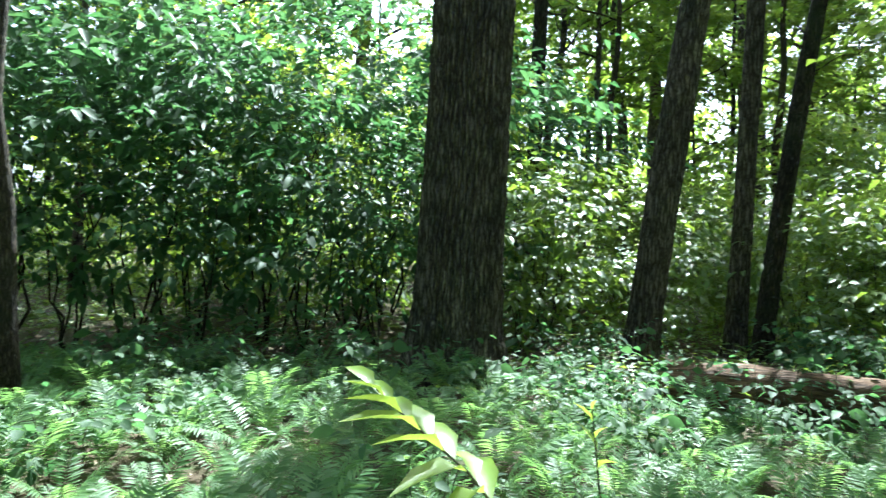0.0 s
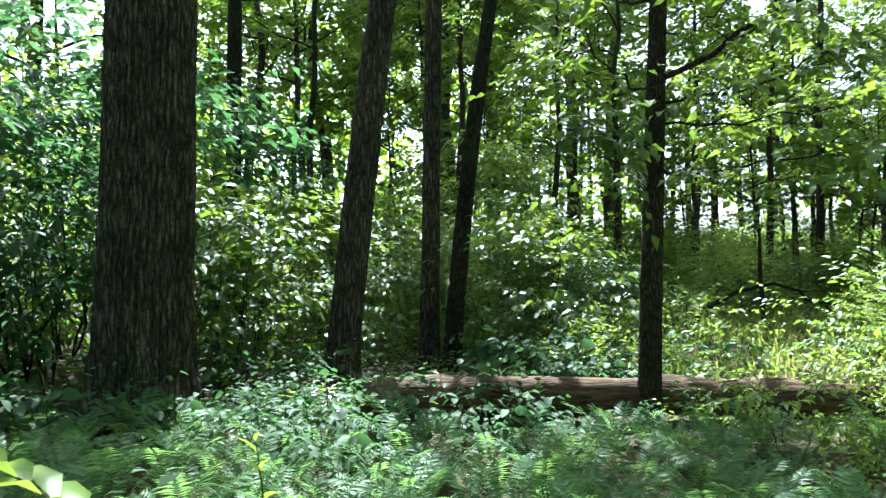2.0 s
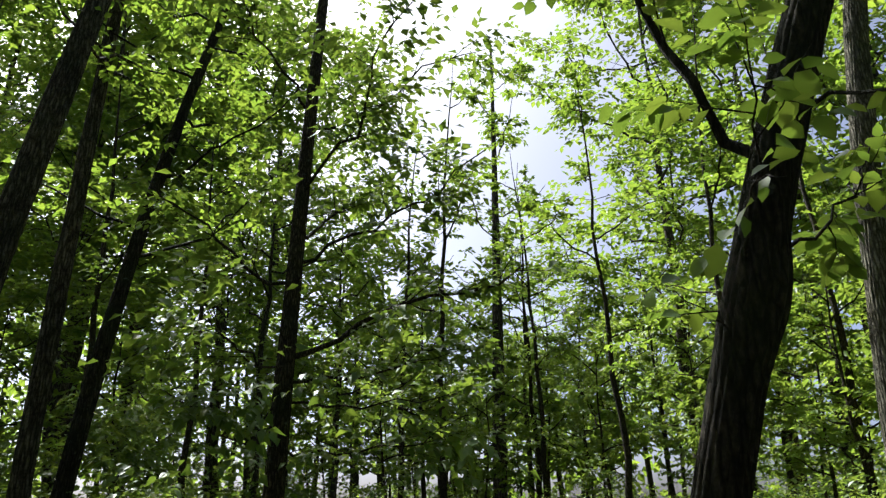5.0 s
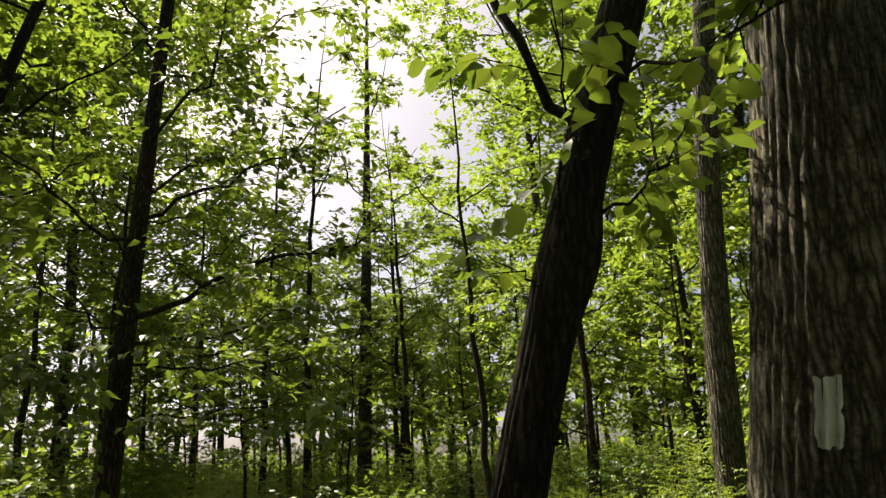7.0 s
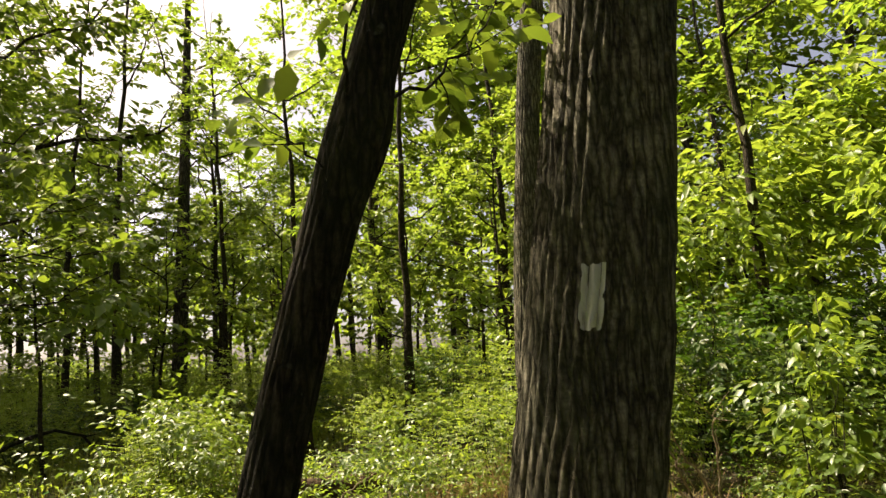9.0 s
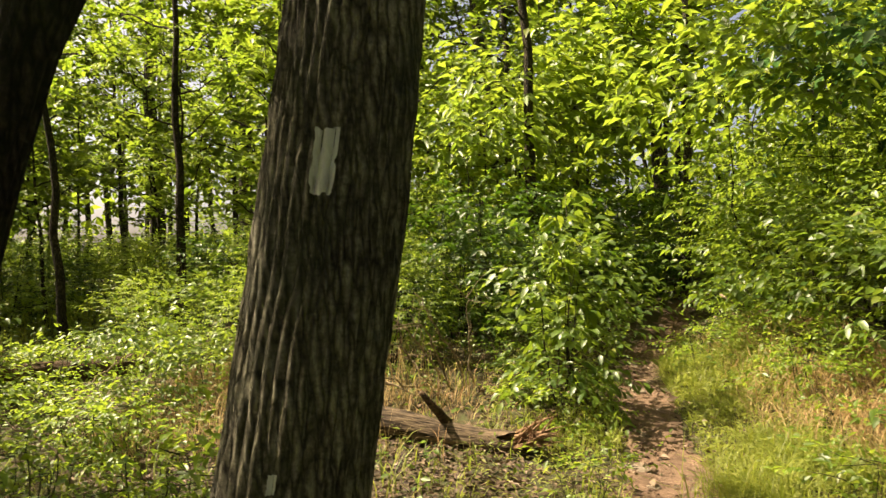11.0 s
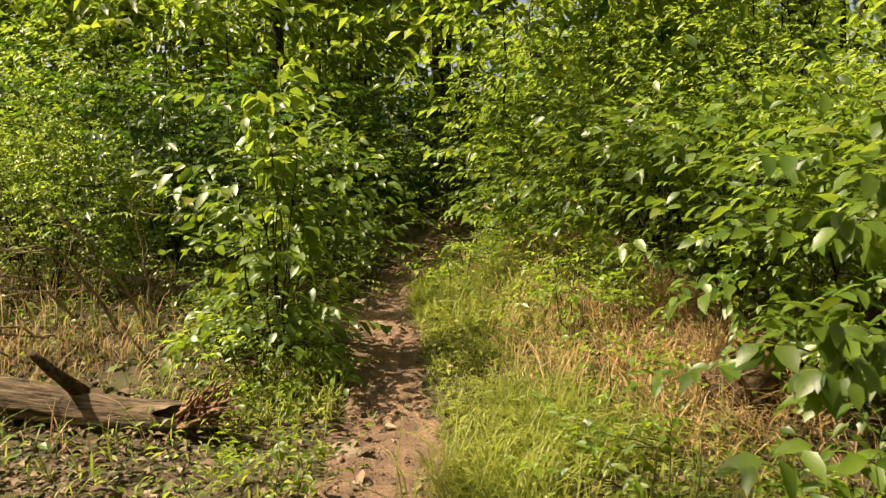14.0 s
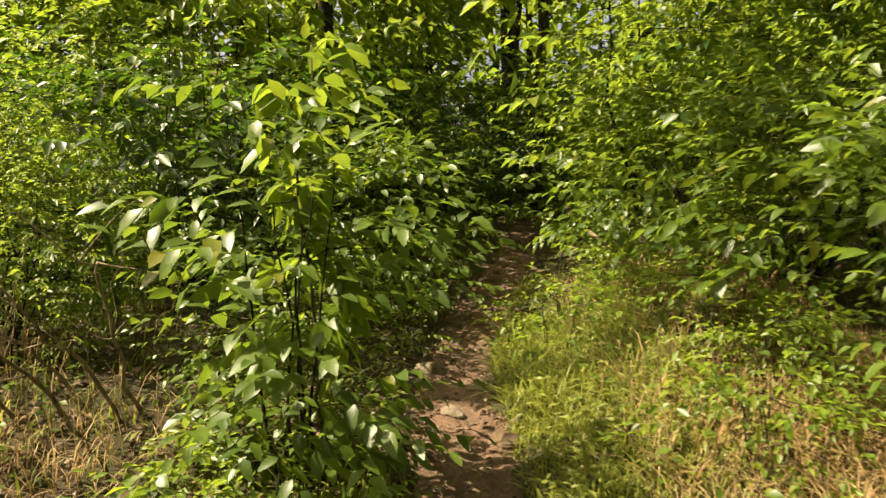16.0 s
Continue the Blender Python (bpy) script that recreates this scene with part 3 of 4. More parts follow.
KINDS = [forest_kind(41, 14, 4.5, 2.9, 11, 13, 7, 0.26, 0.17, BARK_GREY, LEAF_CROWN), forest_kind(42, 12, 3.2, 2.5, 11, 12, 7, 0.25, 0.12, BARK_GREY, LEAF_CROWN),
         forest_kind(43, 15, 5.0, 3.3, 11, 14, 7, 0.28, 0.2, BARK_GREY, LEAF_CROWN), forest_kind(44, 8.0, 2.4, 1.8, 10, 11, 7, 0.2, 0.07, BARK_THIN, LEAF_BRIGHT),
         forest_kind(46, 13, 4.5, 1.5, 6, 8, 7, 0.17, 0.1, BARK_THIN, LEAF_CROWN),
         forest_kind(47, 17, 4.4, 3.8, 19, 24, 8, 0.23, 0.2, BARK_GREY, LEAF_CROWN)]
USED = [False] * 6


def plant_copy(kinds, used, k, x, y, turn, size, tilt=0.0):
    m = pose(x, y, gz(x, y), tilt, 0, turn) @ Matrix.Scale(size, 4)
    if not used[k]:
        used[k] = True
        kinds[k].matrix_basis = m
        return kinds[k]
    return copy_thing(kinds[k], m)


for x, y, k, size in ((3.5, 15.7, 4, 1.0), (5.8, 12.9, 4, 0.9), (6.5, 10.5, 4, 0.7), (11.3, 15.2, 1, 0.95), (13.4, 12.4, 4, 0.9), (13.6, 11.2, 4, 1.0), (-3.2, 5.3, 4, 1.0), (4.0, 18.0, 0, 0.8),
                      (10.2, 4.8, 4, 0.65), (12.5, 7.8, 4, 0.7), (13.3, 14.8, 1, 0.9), (11.6, 3.7, 4, 0.75), (14.2, 2.7, 4, 0.9), (13.7, 8.6, 4, 0.7)):
    plant_copy(KINDS, USED, k, x, y, (x * 77 + y * 31) % 360, size)
for x, y, k, size in ((11.9, -1.6, 4, 1.0), (12.5, 2.3, 3, 0.7), (19.9, -5.8, 2, 1.0), (15.5, -5.0, 1, 1.0),
                      (23.1, -6.6, 0, 1.0), (13.8, 8.6, 3, 0.9), (14.6, 11.2, 3, 0.8), (15.9, 13.1, 3, 0.9), (16.5, 9.0, 3, 0.85), (15.2, 5.5, 3, 0.95), 
                      (17.6, 11.5, 1, 0.8), (17.4, -1.6, 1, 1.0), (13.6, 0.9, 3, 1.0), (16.4, 1.8, 3, 1.2), (18.6, -3.4, 3, 1.2), (21.6, -4.0, 3, 1.3), 
                      (22.0, -9.4, 1, 1.0), (17.6, -8.6, 3, 1.2), (24.5, -4.4, 1, 1.1), (15.4, -9.4, 1, 1.0), (12.6, -7.8, 3, 1.1), (9.6, -8.0, 3, 1.1)):
    plant_copy(KINDS, USED, k, x, y, (x * 53 + y * 97) % 360, size)
for x, y, size in ((9.2, 8.6, 0.8), (12.2, 6.2, 0.85), (13.0, 4.4, 0.95), (14.8, 3.4, 1.0), (12.6, 9.4, 0.8)):
    plant_copy(KINDS, USED, 3, x, y, (x * 41 + y * 67) % 360, size)
# tall canopy beyond the glade and around the walk; the last five, unseen, block sky light
for x, y, size in ((3.0, 31.0, 1.25), (9.0, 31.5, 1.3), (11.5, 27.0, 1.2), (15.5, 24.0, 1.1), (12.6, 30.5, 1.35), (14.5, 29.0, 1.3), (18.5, 25.5, 1.2), (-3.0, 26.0, 1.2), (-8.5, 24.0, 1.2), (23.0, 9.0, 1.0), (25.5, 2.0, 1.15),
                   (28.0, 7.5, 1.2), (5.5, -9.5, 1.0), (10.0, -11.0, 1.05), (-7.5, 1.0, 1.0), (15.0, -12.0, 1.1), (-11.0, 8.0, 1.0)):
    plant_copy(KINDS, USED, 5, x, y, (x * 37 + y * 83) % 360, size)
for x, y, size in ((12.5, 19.5, 0.9), (7.8, 19.6, 1.0), (5.2, 20.8, 0.95), (2.6, 19.4, 0.85), (9.4, 22.5, 1.4), (16.5, 18.5, 0.8), (19.0, 16.0, 0.75), (24.5, 9.5, 0.9), (26.0, 5.5, 1.1), (27.0, 0.5, 1.25), (21.5, 20.0, 0.85), (28.5, 12.5, 0.9)):
    plant_copy(KINDS, USED, int(x) % 3, x, y, (x * 29 + y * 71) % 360, size)
for x, y, size in ((6.2, 17.5, 1.25), (8.5, 16.5, 1.2), (0.8, 19.0, 1.2), (-2.0, 18.0, 1.2), (-5.0, 17.0, 1.2)):
    plant_copy(KINDS, USED, 3, x, y, (x * 43 + y * 61) % 360, size)
for x, y, size in ((22.0, 12.4, 0.8), (16.9, 14.8, 0.8), (-7.0, 13.8, 1.0)):
    plant_copy(KINDS, USED, 1, x, y, (x * 47 + y * 59) % 360, size)
rng = np.random.default_rng(7)
placed = []
while len(placed) < 44:
    th, d = rng.uniform(0, 2 * math.pi), rng.uniform(13, 34)
    x, y = 3 + d * math.cos(th), 2 + d * math.sin(th)
    sunny = -0.1 < th < 2.3
    if abs(y - trail_y(x)) < 1.6 or (sunny and d < 19) or any((x - a) ** 2 + (y - b) ** 2 < 5 for a, b in placed):
        continue
    placed.append((x, y))
    plant_copy(KINDS, USED, int(rng.choice(4, p=[0.3, 0.3, 0.2, 0.2])), x, y, rng.uniform(0, 360), rng.uniform(0.75, 1.1) * (0.85 if sunny else 1))


for k in range(24):
    th, d = radians(28 + 54 * (k * 0.618 % 1)), 19 + 10 * (k * 0.382 % 1)
    x, y = 0.4 + d * math.sin(th), d * math.cos(th)
    plant_copy(KINDS, USED, 3 if k % 3 else 1, x, y, k * 137.5 % 360, (0.85 + 0.3 * (k * 0.27 % 1)) * (0.75 if k % 3 == 0 else 1))


# far woods: foliage and stems that close the view
rng = np.random.default_rng(45)
far, stems = Soup(), Soup()
for th in np.linspace(0, 2 * math.pi, 190, endpoint=False):
    d = rng.uniform(33, 52)
    x, y = 4 + d * math.cos(th), 2 + d * math.sin(th)
    open_side = 0.6 if 0.1 < th < 1.25 else 1.0
    h = rng.uniform(8, 15)
    stems.add(*tube(crooked(rng, (x, y, -0.3), (x + rng.uniform(-1, 1), y + rng.uniform(-1, 1), h), 6, 0.02), np.linspace(0.2, 0.06, 6), 6))
    count = int(330 * open_side)
    pts, out = clump_points(rng, count, (x, y, h * 0.62), (3.2, 3.2, h * 0.42), 9)
    far.add(*leaves(pts, rng.normal(0, 1, (count, 3)), np.array([0, 0, 1.0]) + rng.normal(0, 0.6, (count, 3)), rng.uniform(0.35, 0.8, count), 0.7, 1))
    count = 260 if open_side < 1 else 170
    pts, out = clump_points(rng, count, (x + rng.uniform(-3, 3), y + rng.uniform(-3, 3), 1.0), (2.6, 2.6, 1.5 if open_side < 1 else 1.6), 8)
    far.add(*leaves(pts, rng.normal(0, 1, (count, 3)), np.array([0, 0, 1.0]) + rng.normal(0, 0.6, (count, 3)), rng.uniform(0.3, 0.6, count), 0.7, 1))
tagged(new("far_woods", far.mesh("far_woods", LEAF_CROWN)), "hazy green foliage of the surrounding woods", "woods", kind="stuff")
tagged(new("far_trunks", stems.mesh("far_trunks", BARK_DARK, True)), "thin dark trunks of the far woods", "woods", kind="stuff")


# ---- shrubs and saplings ----
def shrub(name, label, seed, height, radius, stems, twigs, per, size, mat, at=(0, 0), detail=2, wide=0.5, group="", clumps=14, low=0.12, droop=0.3, category="shrub"):
    """Several stems from one root, with leafy twigs in clumps."""
    rng = np.random.default_rng(seed)
    t = thing(name, label, category, (at[0], at[1], gz(*at)), group)
    green, fine = Soup(), Soup()
    lines, woods = [], []
    for k in range(stems):
        th = 2 * math.pi * (k + rng.uniform(0, 0.7)) / stems
        tip = np.array([math.cos(th) * radius * rng.uniform(0.25, 0.8), math.sin(th) * radius * rng.uniform(0.25, 0.8), height * rng.uniform(0.75, 1.0)])
        line = crooked(rng, (math.cos(th) * 0.05, math.sin(th) * 0.05, -0.05), tip, 10, 0.06, 0.06)
        lines.append(line)
        woods.append(Soup().add(*tube(line, np.linspace(0.004 + 0.004 * height, 0.002, 10), 5)))
    pts, out = clump_points(rng, twigs, (0, 0, height * (0.5 + low * 0.5)), (radius, radius, height * (0.5 - low * 0.5)), clumps)
    allp = np.concatenate(lines)
    for k in range(0, twigs, 5):
        gap = np.linalg.norm(allp - pts[k], axis=1) + 5 * (allp[:, 2] > pts[k, 2] + 0.05)
        near = int(np.argmin(gap))
        fine.add(*tube(crooked(rng, allp[near], pts[k], 4, 0.08), (0.0035, 0.003, 0.0022, 0.0012), 3))
    D = out * [1, 1, 0.3] + rng.normal(0, 0.45, out.shape) * [1, 1, 0.5]
    green.add(*sprays(rng, pts, D, size * rng.uniform(2.0, 4.5, twigs), per, size, wide, detail, droop))
    for wood in woods:
        part("stem", wood.mesh("stem", STEM if height < 1.2 else BARK_DARK, True), t)
    tagged(part("twig_mass", fine.mesh("twig_mass", STEM if height < 1.2 else BARK_DARK, True), t), kind="stuff")
    part("foliage", green.mesh("foliage", mat), t)
    return t


def spread(kinds, used, spots, seed):
    rng = np.random.default_rng(seed)
    for x, y, k, size in spots:
        plant_copy(kinds, used, k, x, y, rng.uniform(0, 360), size * rng.uniform(0.92, 1.08))


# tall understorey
# the first sapling wears the leaf colour that has shade painted in
UNDER = [shrub("understorey_sapling", "broad-leaved understorey saplings with shade put into their leaf colour", 51, 3.6, 1.35, 6, 300, 7, 0.17, LEAF_SHADED, group="understorey saplings", clumps=24, low=0.38, detail=1),
         shrub("understorey_sapling", "light green beech-like sapling with tiers of leaves", 52, 3.0, 1.1, 4, 400, 7, 0.16, LEAF_BRIGHT, group="understorey saplings", clumps=20, low=0.2, detail=1),
         shrub("understorey_shrub", "dense small-leaved shrub of the wood's edge", 53, 2.6, 1.3, 7, 900, 7, 0.078, LEAF_BRIGHT, group="small-leaved shrubs", clumps=30, low=0.05, detail=1),
         shrub("understorey_shrub", "small-leaved shrub with deep shade put into its green leaf colour", 54, 2.4, 1.2, 7, 480, 8, 0.11, LEAF_DEEP_SHADE, group="shaded shrubs", clumps=24, low=0.05, detail=1)]
UNDER_USED = [False] * 4
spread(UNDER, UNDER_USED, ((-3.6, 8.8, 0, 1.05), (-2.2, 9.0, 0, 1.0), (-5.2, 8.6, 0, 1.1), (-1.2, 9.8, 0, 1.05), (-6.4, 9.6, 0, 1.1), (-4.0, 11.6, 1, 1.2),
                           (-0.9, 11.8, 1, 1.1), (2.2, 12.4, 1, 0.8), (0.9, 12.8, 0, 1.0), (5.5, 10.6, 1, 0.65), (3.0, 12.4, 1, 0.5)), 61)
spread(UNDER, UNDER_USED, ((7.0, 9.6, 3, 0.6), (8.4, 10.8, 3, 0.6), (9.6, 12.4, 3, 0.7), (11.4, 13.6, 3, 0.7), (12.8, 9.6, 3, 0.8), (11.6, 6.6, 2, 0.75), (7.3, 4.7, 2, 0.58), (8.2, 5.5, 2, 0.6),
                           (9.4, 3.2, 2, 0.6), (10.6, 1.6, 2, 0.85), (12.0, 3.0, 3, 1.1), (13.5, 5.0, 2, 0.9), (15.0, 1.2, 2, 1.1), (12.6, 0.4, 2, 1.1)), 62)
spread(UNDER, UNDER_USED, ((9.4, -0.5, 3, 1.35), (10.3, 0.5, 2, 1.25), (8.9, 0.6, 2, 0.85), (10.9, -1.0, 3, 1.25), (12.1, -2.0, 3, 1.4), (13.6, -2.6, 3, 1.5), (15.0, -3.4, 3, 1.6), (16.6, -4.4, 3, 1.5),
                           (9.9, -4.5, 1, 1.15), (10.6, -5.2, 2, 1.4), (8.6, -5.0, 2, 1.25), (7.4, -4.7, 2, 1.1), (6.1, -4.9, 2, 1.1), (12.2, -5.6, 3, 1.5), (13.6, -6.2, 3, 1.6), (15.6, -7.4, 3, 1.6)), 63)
spread(UNDER, UNDER_USED, ((4.8, -5.0, 2, 1.15), (3.4, -5.2, 2, 1.2), (8.6, -6.4, 0, 1.2), (11.0, -7.2, 2, 1.5), (1.5, -5.6, 2, 1.2), (-0.8, -4.8, 0, 1.0), (-3.2, -3.8, 2, 1.1), (-5.0, -1.2, 0, 0.9), (-6.6, 5.2, 0, 1.0),
                           (17.5, -2.0, 3, 1.5), (18.5, -6.2, 3, 1.6), (6.4, 13.6, 1, 1.1), (-7.6, 7.2, 0, 1.1)), 64)
BROAD = [shrub("broad_sapling", "broad-leaved sapling with large drooping leaves in tiers", 57, 2.7, 0.85, 4, 120, 7, 0.2, LEAF_BROAD, group="broad-leaved saplings", clumps=16, low=0.1, detail=3, wide=0.52, category="sapling"),
         shrub("broad_sapling", "shaded broad-leaved sapling with long dark stems", 58, 3.3, 0.95, 5, 130, 7, 0.19, LEAF_SHADED, group="broad-leaved saplings", clumps=16, low=0.3, detail=3, wide=0.5, category="sapling")]
BROAD_USED = [False] * 2
spread(BROAD, BROAD_USED, ((1.0, 8.8, 0, 0.9), (1.45, 9.8, 0, 1.1), (2.75, 9.4, 0, 0.75), (4.5, 9.0, 0, 0.85), (5.1, 8.4, 0, 0.95), (5.7, 9.3, 0, 0.85), (3.0, 10.6, 0, 1.0), (-1.5, 8.3, 1, 0.95), (-2.7, 7.9, 1, 0.9),
                           (-3.9, 7.6, 1, 1.0), (-5.0, 7.3, 1, 0.95), (0.3, 10.4, 1, 1.0), (4.4, 10.8, 0, 0.9), (-0.8, 8.9, 1, 0.8), (6.4, 10.2, 0, 0.7)), 67)
FAR = [shrub("far_shrub", "loose green shrub in the depth of the wood", 55, 2.4, 1.5, 3, 230, 6, 0.17, LEAF_CROWN, group="far shrubs", clumps=14, low=0.05, detail=1, wide=0.62),
       shrub("far_shrub", "low bright green shrub in the depth of the wood", 56, 1.5, 1.3, 3, 190, 6, 0.14, LEAF_BRIGHT, group="far shrubs", clumps=12, low=0.02, detail=1, wide=0.62)]
FAR_USED = [False] * 2
rng = np.random.default_rng(65)
ring = []
while len(ring) < 66:
    th, d = rng.uniform(0, 2 * math.pi), rng.uniform(12, 30)
    x, y = 3 + d * math.cos(th), 2 + d * math.sin(th)
    glade = 6 < x < 19 and 4 < y < 15
    if abs(y - trail_y(x)) > 1.5 and not (glade and rng.random() < 0.6):
        ring.append((x, y, 1 if glade else int(rng.integers(0, 2)), rng.uniform(0.7, 1.3) * (0.7 if glade else 1)))
spread(FAR, FAR_USED, ring + [(rng.uniform(14, 29), rng.uniform(4, 25), 1, rng.uniform(0.9, 1.3)) for _ in range(26)] + [(rng.uniform(11, 22), rng.uniform(14, 23), 0, rng.uniform(0.7, 1.0)) for _ in range(18)], 66)

spread(UNDER, UNDER_USED, ((7.7, 1.35, 2, 0.6), (8.15, 0.25, 2, 0.66), (13.8, -1.0, 1, 1.3), (12.2, -0.2, 1, 1.1), (15.8, -2.2, 1, 1.7)), 70)
rng = np.random.default_rng(68)
spread(UNDER, UNDER_USED, [(6.2 + 11 * k / 25 + rng.uniform(-0.8, 0.8), 14.5 - 9.5 * k / 25 + rng.uniform(-2.2, 2.2), 3 if k % 3 == 0 else 2, rng.uniform(0.6, 0.95)) for k in range(26)], 69)

# the sapling beside the trail, and the leafy shoots along the verge
shrub("sapling", "leafy young sapling with large drooping leaves beside the trail", 71, 1.5, 0.33, 5, 150, 7, 0.115, LEAF_BROAD, (6.75, -1.3), 3, 0.5, "", 30, -0.1, 0.4, "sapling")
rng = np.random.default_rng(72)
shoot = thing("sapling_shoot", "tall shoot with hanging light green leaves", "sapling", (6.85, -1.38, gz(6.85, -1.38)))
wood, green = Soup(), Soup()
limb_with_sprays(rng, wood, green, np.array((0, 0, -0.05)), np.array((0.3, -0.05, 1.8)), 0.01, 17, 6, 0.14, 0.5, 3, 0.0, 0.3, 0.35, 1.1)
part("stem", wood.mesh("stem", STEM, True), shoot)
part("foliage", green.mesh("foliage", LEAF_BRIGHT), shoot)
NEAR = [shrub("verge_shrub", "leafy verge shrub with arching shoots of mid-green leaves", 73, 1.15, 0.6, 6, 150, 7, 0.1, LEAF_BROAD, detail=3, group="verge shrubs", clumps=16, low=0.05),
        shrub("verge_shrub", "low seedling with a few broad green leaves", 74, 0.42, 0.24, 4, 26, 5, 0.095, LEAF_SHADED, detail=3, wide=0.6, group="broad-leaved seedlings", clumps=7, low=0.2, category="seedling"),
        shrub("verge_shrub", "light green herb clump with small leaves", 75, 0.34, 0.3, 5, 50, 6, 0.055, LEAF_BRIGHT, detail=1, wide=0.5, group="herb clumps", clumps=9, low=0.05, category="herb")]
NEAR_USED = [False] * 3
spread(NEAR, NEAR_USED, ((5.2, -4.15, 0, 1.0), (6.1, -4.15, 0, 1.0), (6.8, -4.2, 0, 1.1), (4.5, -4.1, 0, 1.1), (7.7, -4.2, 0, 1.1), (8.6, -4.1, 0, 1.15), (9.3, -4.0, 0, 1.0),
                         (7.7, -1.1, 0, 0.5), (8.5, -1.35, 0, 0.65), (9.4, -1.8, 0, 0.9), (10.2, -2.1, 0, 1.0), (7.3, 5.1, 0, 0.9), (6.9, 4.3, 0, 0.8), (8.2, 2.2, 0, 0.8), (6.9, 2.3, 0, 0.6)), 76)
rng = np.random.default_rng(77)
spots = [(rng.uniform(-3.5, 6.5), rng.uniform(6.0, 8.8), 1, rng.uniform(0.8, 1.5)) for _ in range(34)] + [(rng.uniform(-2.5, 5.2), rng.uniform(3.0, 5.4), 1, rng.uniform(0.8, 1.2)) for _ in range(5)]
spots += [(rng.uniform(1.2, 3.4), rng.uniform(4.6, 5.9), 1, rng.uniform(0.8, 1.2)) for _ in range(9)]
spots += [(x, trail_y(x) - rng.uniform(0.5, 1.6), 2, rng.uniform(0.6, 1.1)) for x in rng.uniform(3.0, 9.5, 18)] + [(x, trail_y(x) + rng.uniform(0.45, 1.5), 2, rng.uniform(0.6, 1.1)) for x in rng.uniform(4.4, 9.5, 16)]
spots += [(rng.uniform(4.0, 9.0), rng.uniform(0.9, 4.4), 2, rng.uniform(0.8, 1.4)) for _ in range(40)] + [(rng.uniform(4.0, 14.0), rng.uniform(5.5, 12), 2, rng.uniform(1.0, 1.8)) for _ in range(50)]
spread(NEAR, NEAR_USED, [(x, y, k, s) for x, y, k, s in spots if math.hypot(x - 3.05, y - 0.2) > 0.4 and math.hypot(x - 0.09, y - 7.1) > 0.7 and not (4.6 < x < 6.9 and -1.0 < y < 1.6)], 78)

# arching branches that hang over the verge
rng = np.random.default_rng(79)
for root, tip, twigs in (((3.95, -3.7), (3.78, -2.55, 0.85), 10), ((3.95, -3.7), (3.78, -2.72, 1.15), 9), ((4.0, -3.7), (3.95, -2.9, 1.5), 9)):
    t = thing("arching_shoot", "arching shoot with large drooping green leaves over the verge", "branch", (root[0], root[1], gz(*root)), "arching shoots")
    wood, green = Soup(), Soup()
    limb_with_sprays(rng, wood, green, np.array((0, 0, -0.05)), np.array(tip) - [root[0], root[1], gz(*root)], 0.008, twigs, 6, 0.095, 0.56, 3, -0.25, 0.26, 0.35, 1.0)
    part("stem", wood.mesh("stem", STEM, True), t)
    part("foliage", green.mesh("foliage", LEAF_BROAD), t)

# tall plants that stand above the ferns
def tall_herb(label, stem, seed, first, count, size):
    """A leaning stem with long pointed leaves on alternate sides."""
    rng = np.random.default_rng(seed)
    stem = np.array(stem, dtype=float)
    root = np.array([stem[0, 0], stem[0, 1], gz(stem[0, 0], stem[0, 1])])
    line = stem - root
    t = thing("tall_herb", label, "plant", tuple(root), "tall herbs")
    q = np.linspace(0, 1, len(line))
    fine = np.stack([np.interp(np.linspace(0, 1, 14), q, line[:, j]) for j in range(3)], 1)
    part("stem", mesh_of("stem", *tube(fine, np.linspace(0.006, 0.002, 14), 6), STEM, True), t)
    along = unit(line[-1] - line[-3])
    side = unit(np.cross(along, (0.0, 0.0, 1.0)))
    for k in range(count):
        f = first + (1 - first) * k / (count - 1)
        at = np.array([[np.interp(f, q, line[:, j]) for j in range(3)]])
        sign = 1 if k % 2 else -1
        way = unit(along * (0.35 + 0.7 * f * f) + side * sign * (1.0 - 0.5 * f ** 4) + rng.normal(0, 0.16, 3) + np.array([0, 0, 0.1]))
        ln = size * rng.uniform(0.8, 1.15) * (1 - 0.45 * max(0.0, f - 0.75) / 0.25)
        part("leaf", mesh_of("leaf", *leaves(at, way[None], np.array([[0, 0, 1.0]]) + rng.normal(0, 0.2, (1, 3)), [ln], 0.3, 3, 0.3), LEAF_BRIGHT, True), t)


tall_herb("pale sunlit herb with long pointed leaves among ferns", [(0.36, 1.74, -0.05), (0.27, 1.75, 0.45), (0.18, 1.77, 0.76), (0.09, 1.785, 0.88), (-0.05, 1.825, 0.985), (-0.16, 1.84, 1.08)], 80, 0.45, 14, 0.25)
tall_herb("slender herb with a few bright leaves above the ferns", [(0.6, 2.34, -0.05), (0.56, 2.32, 0.4), (0.52, 2.3, 0.7), (0.49, 2.29, 0.93)], 81, 0.72, 5, 0.12)


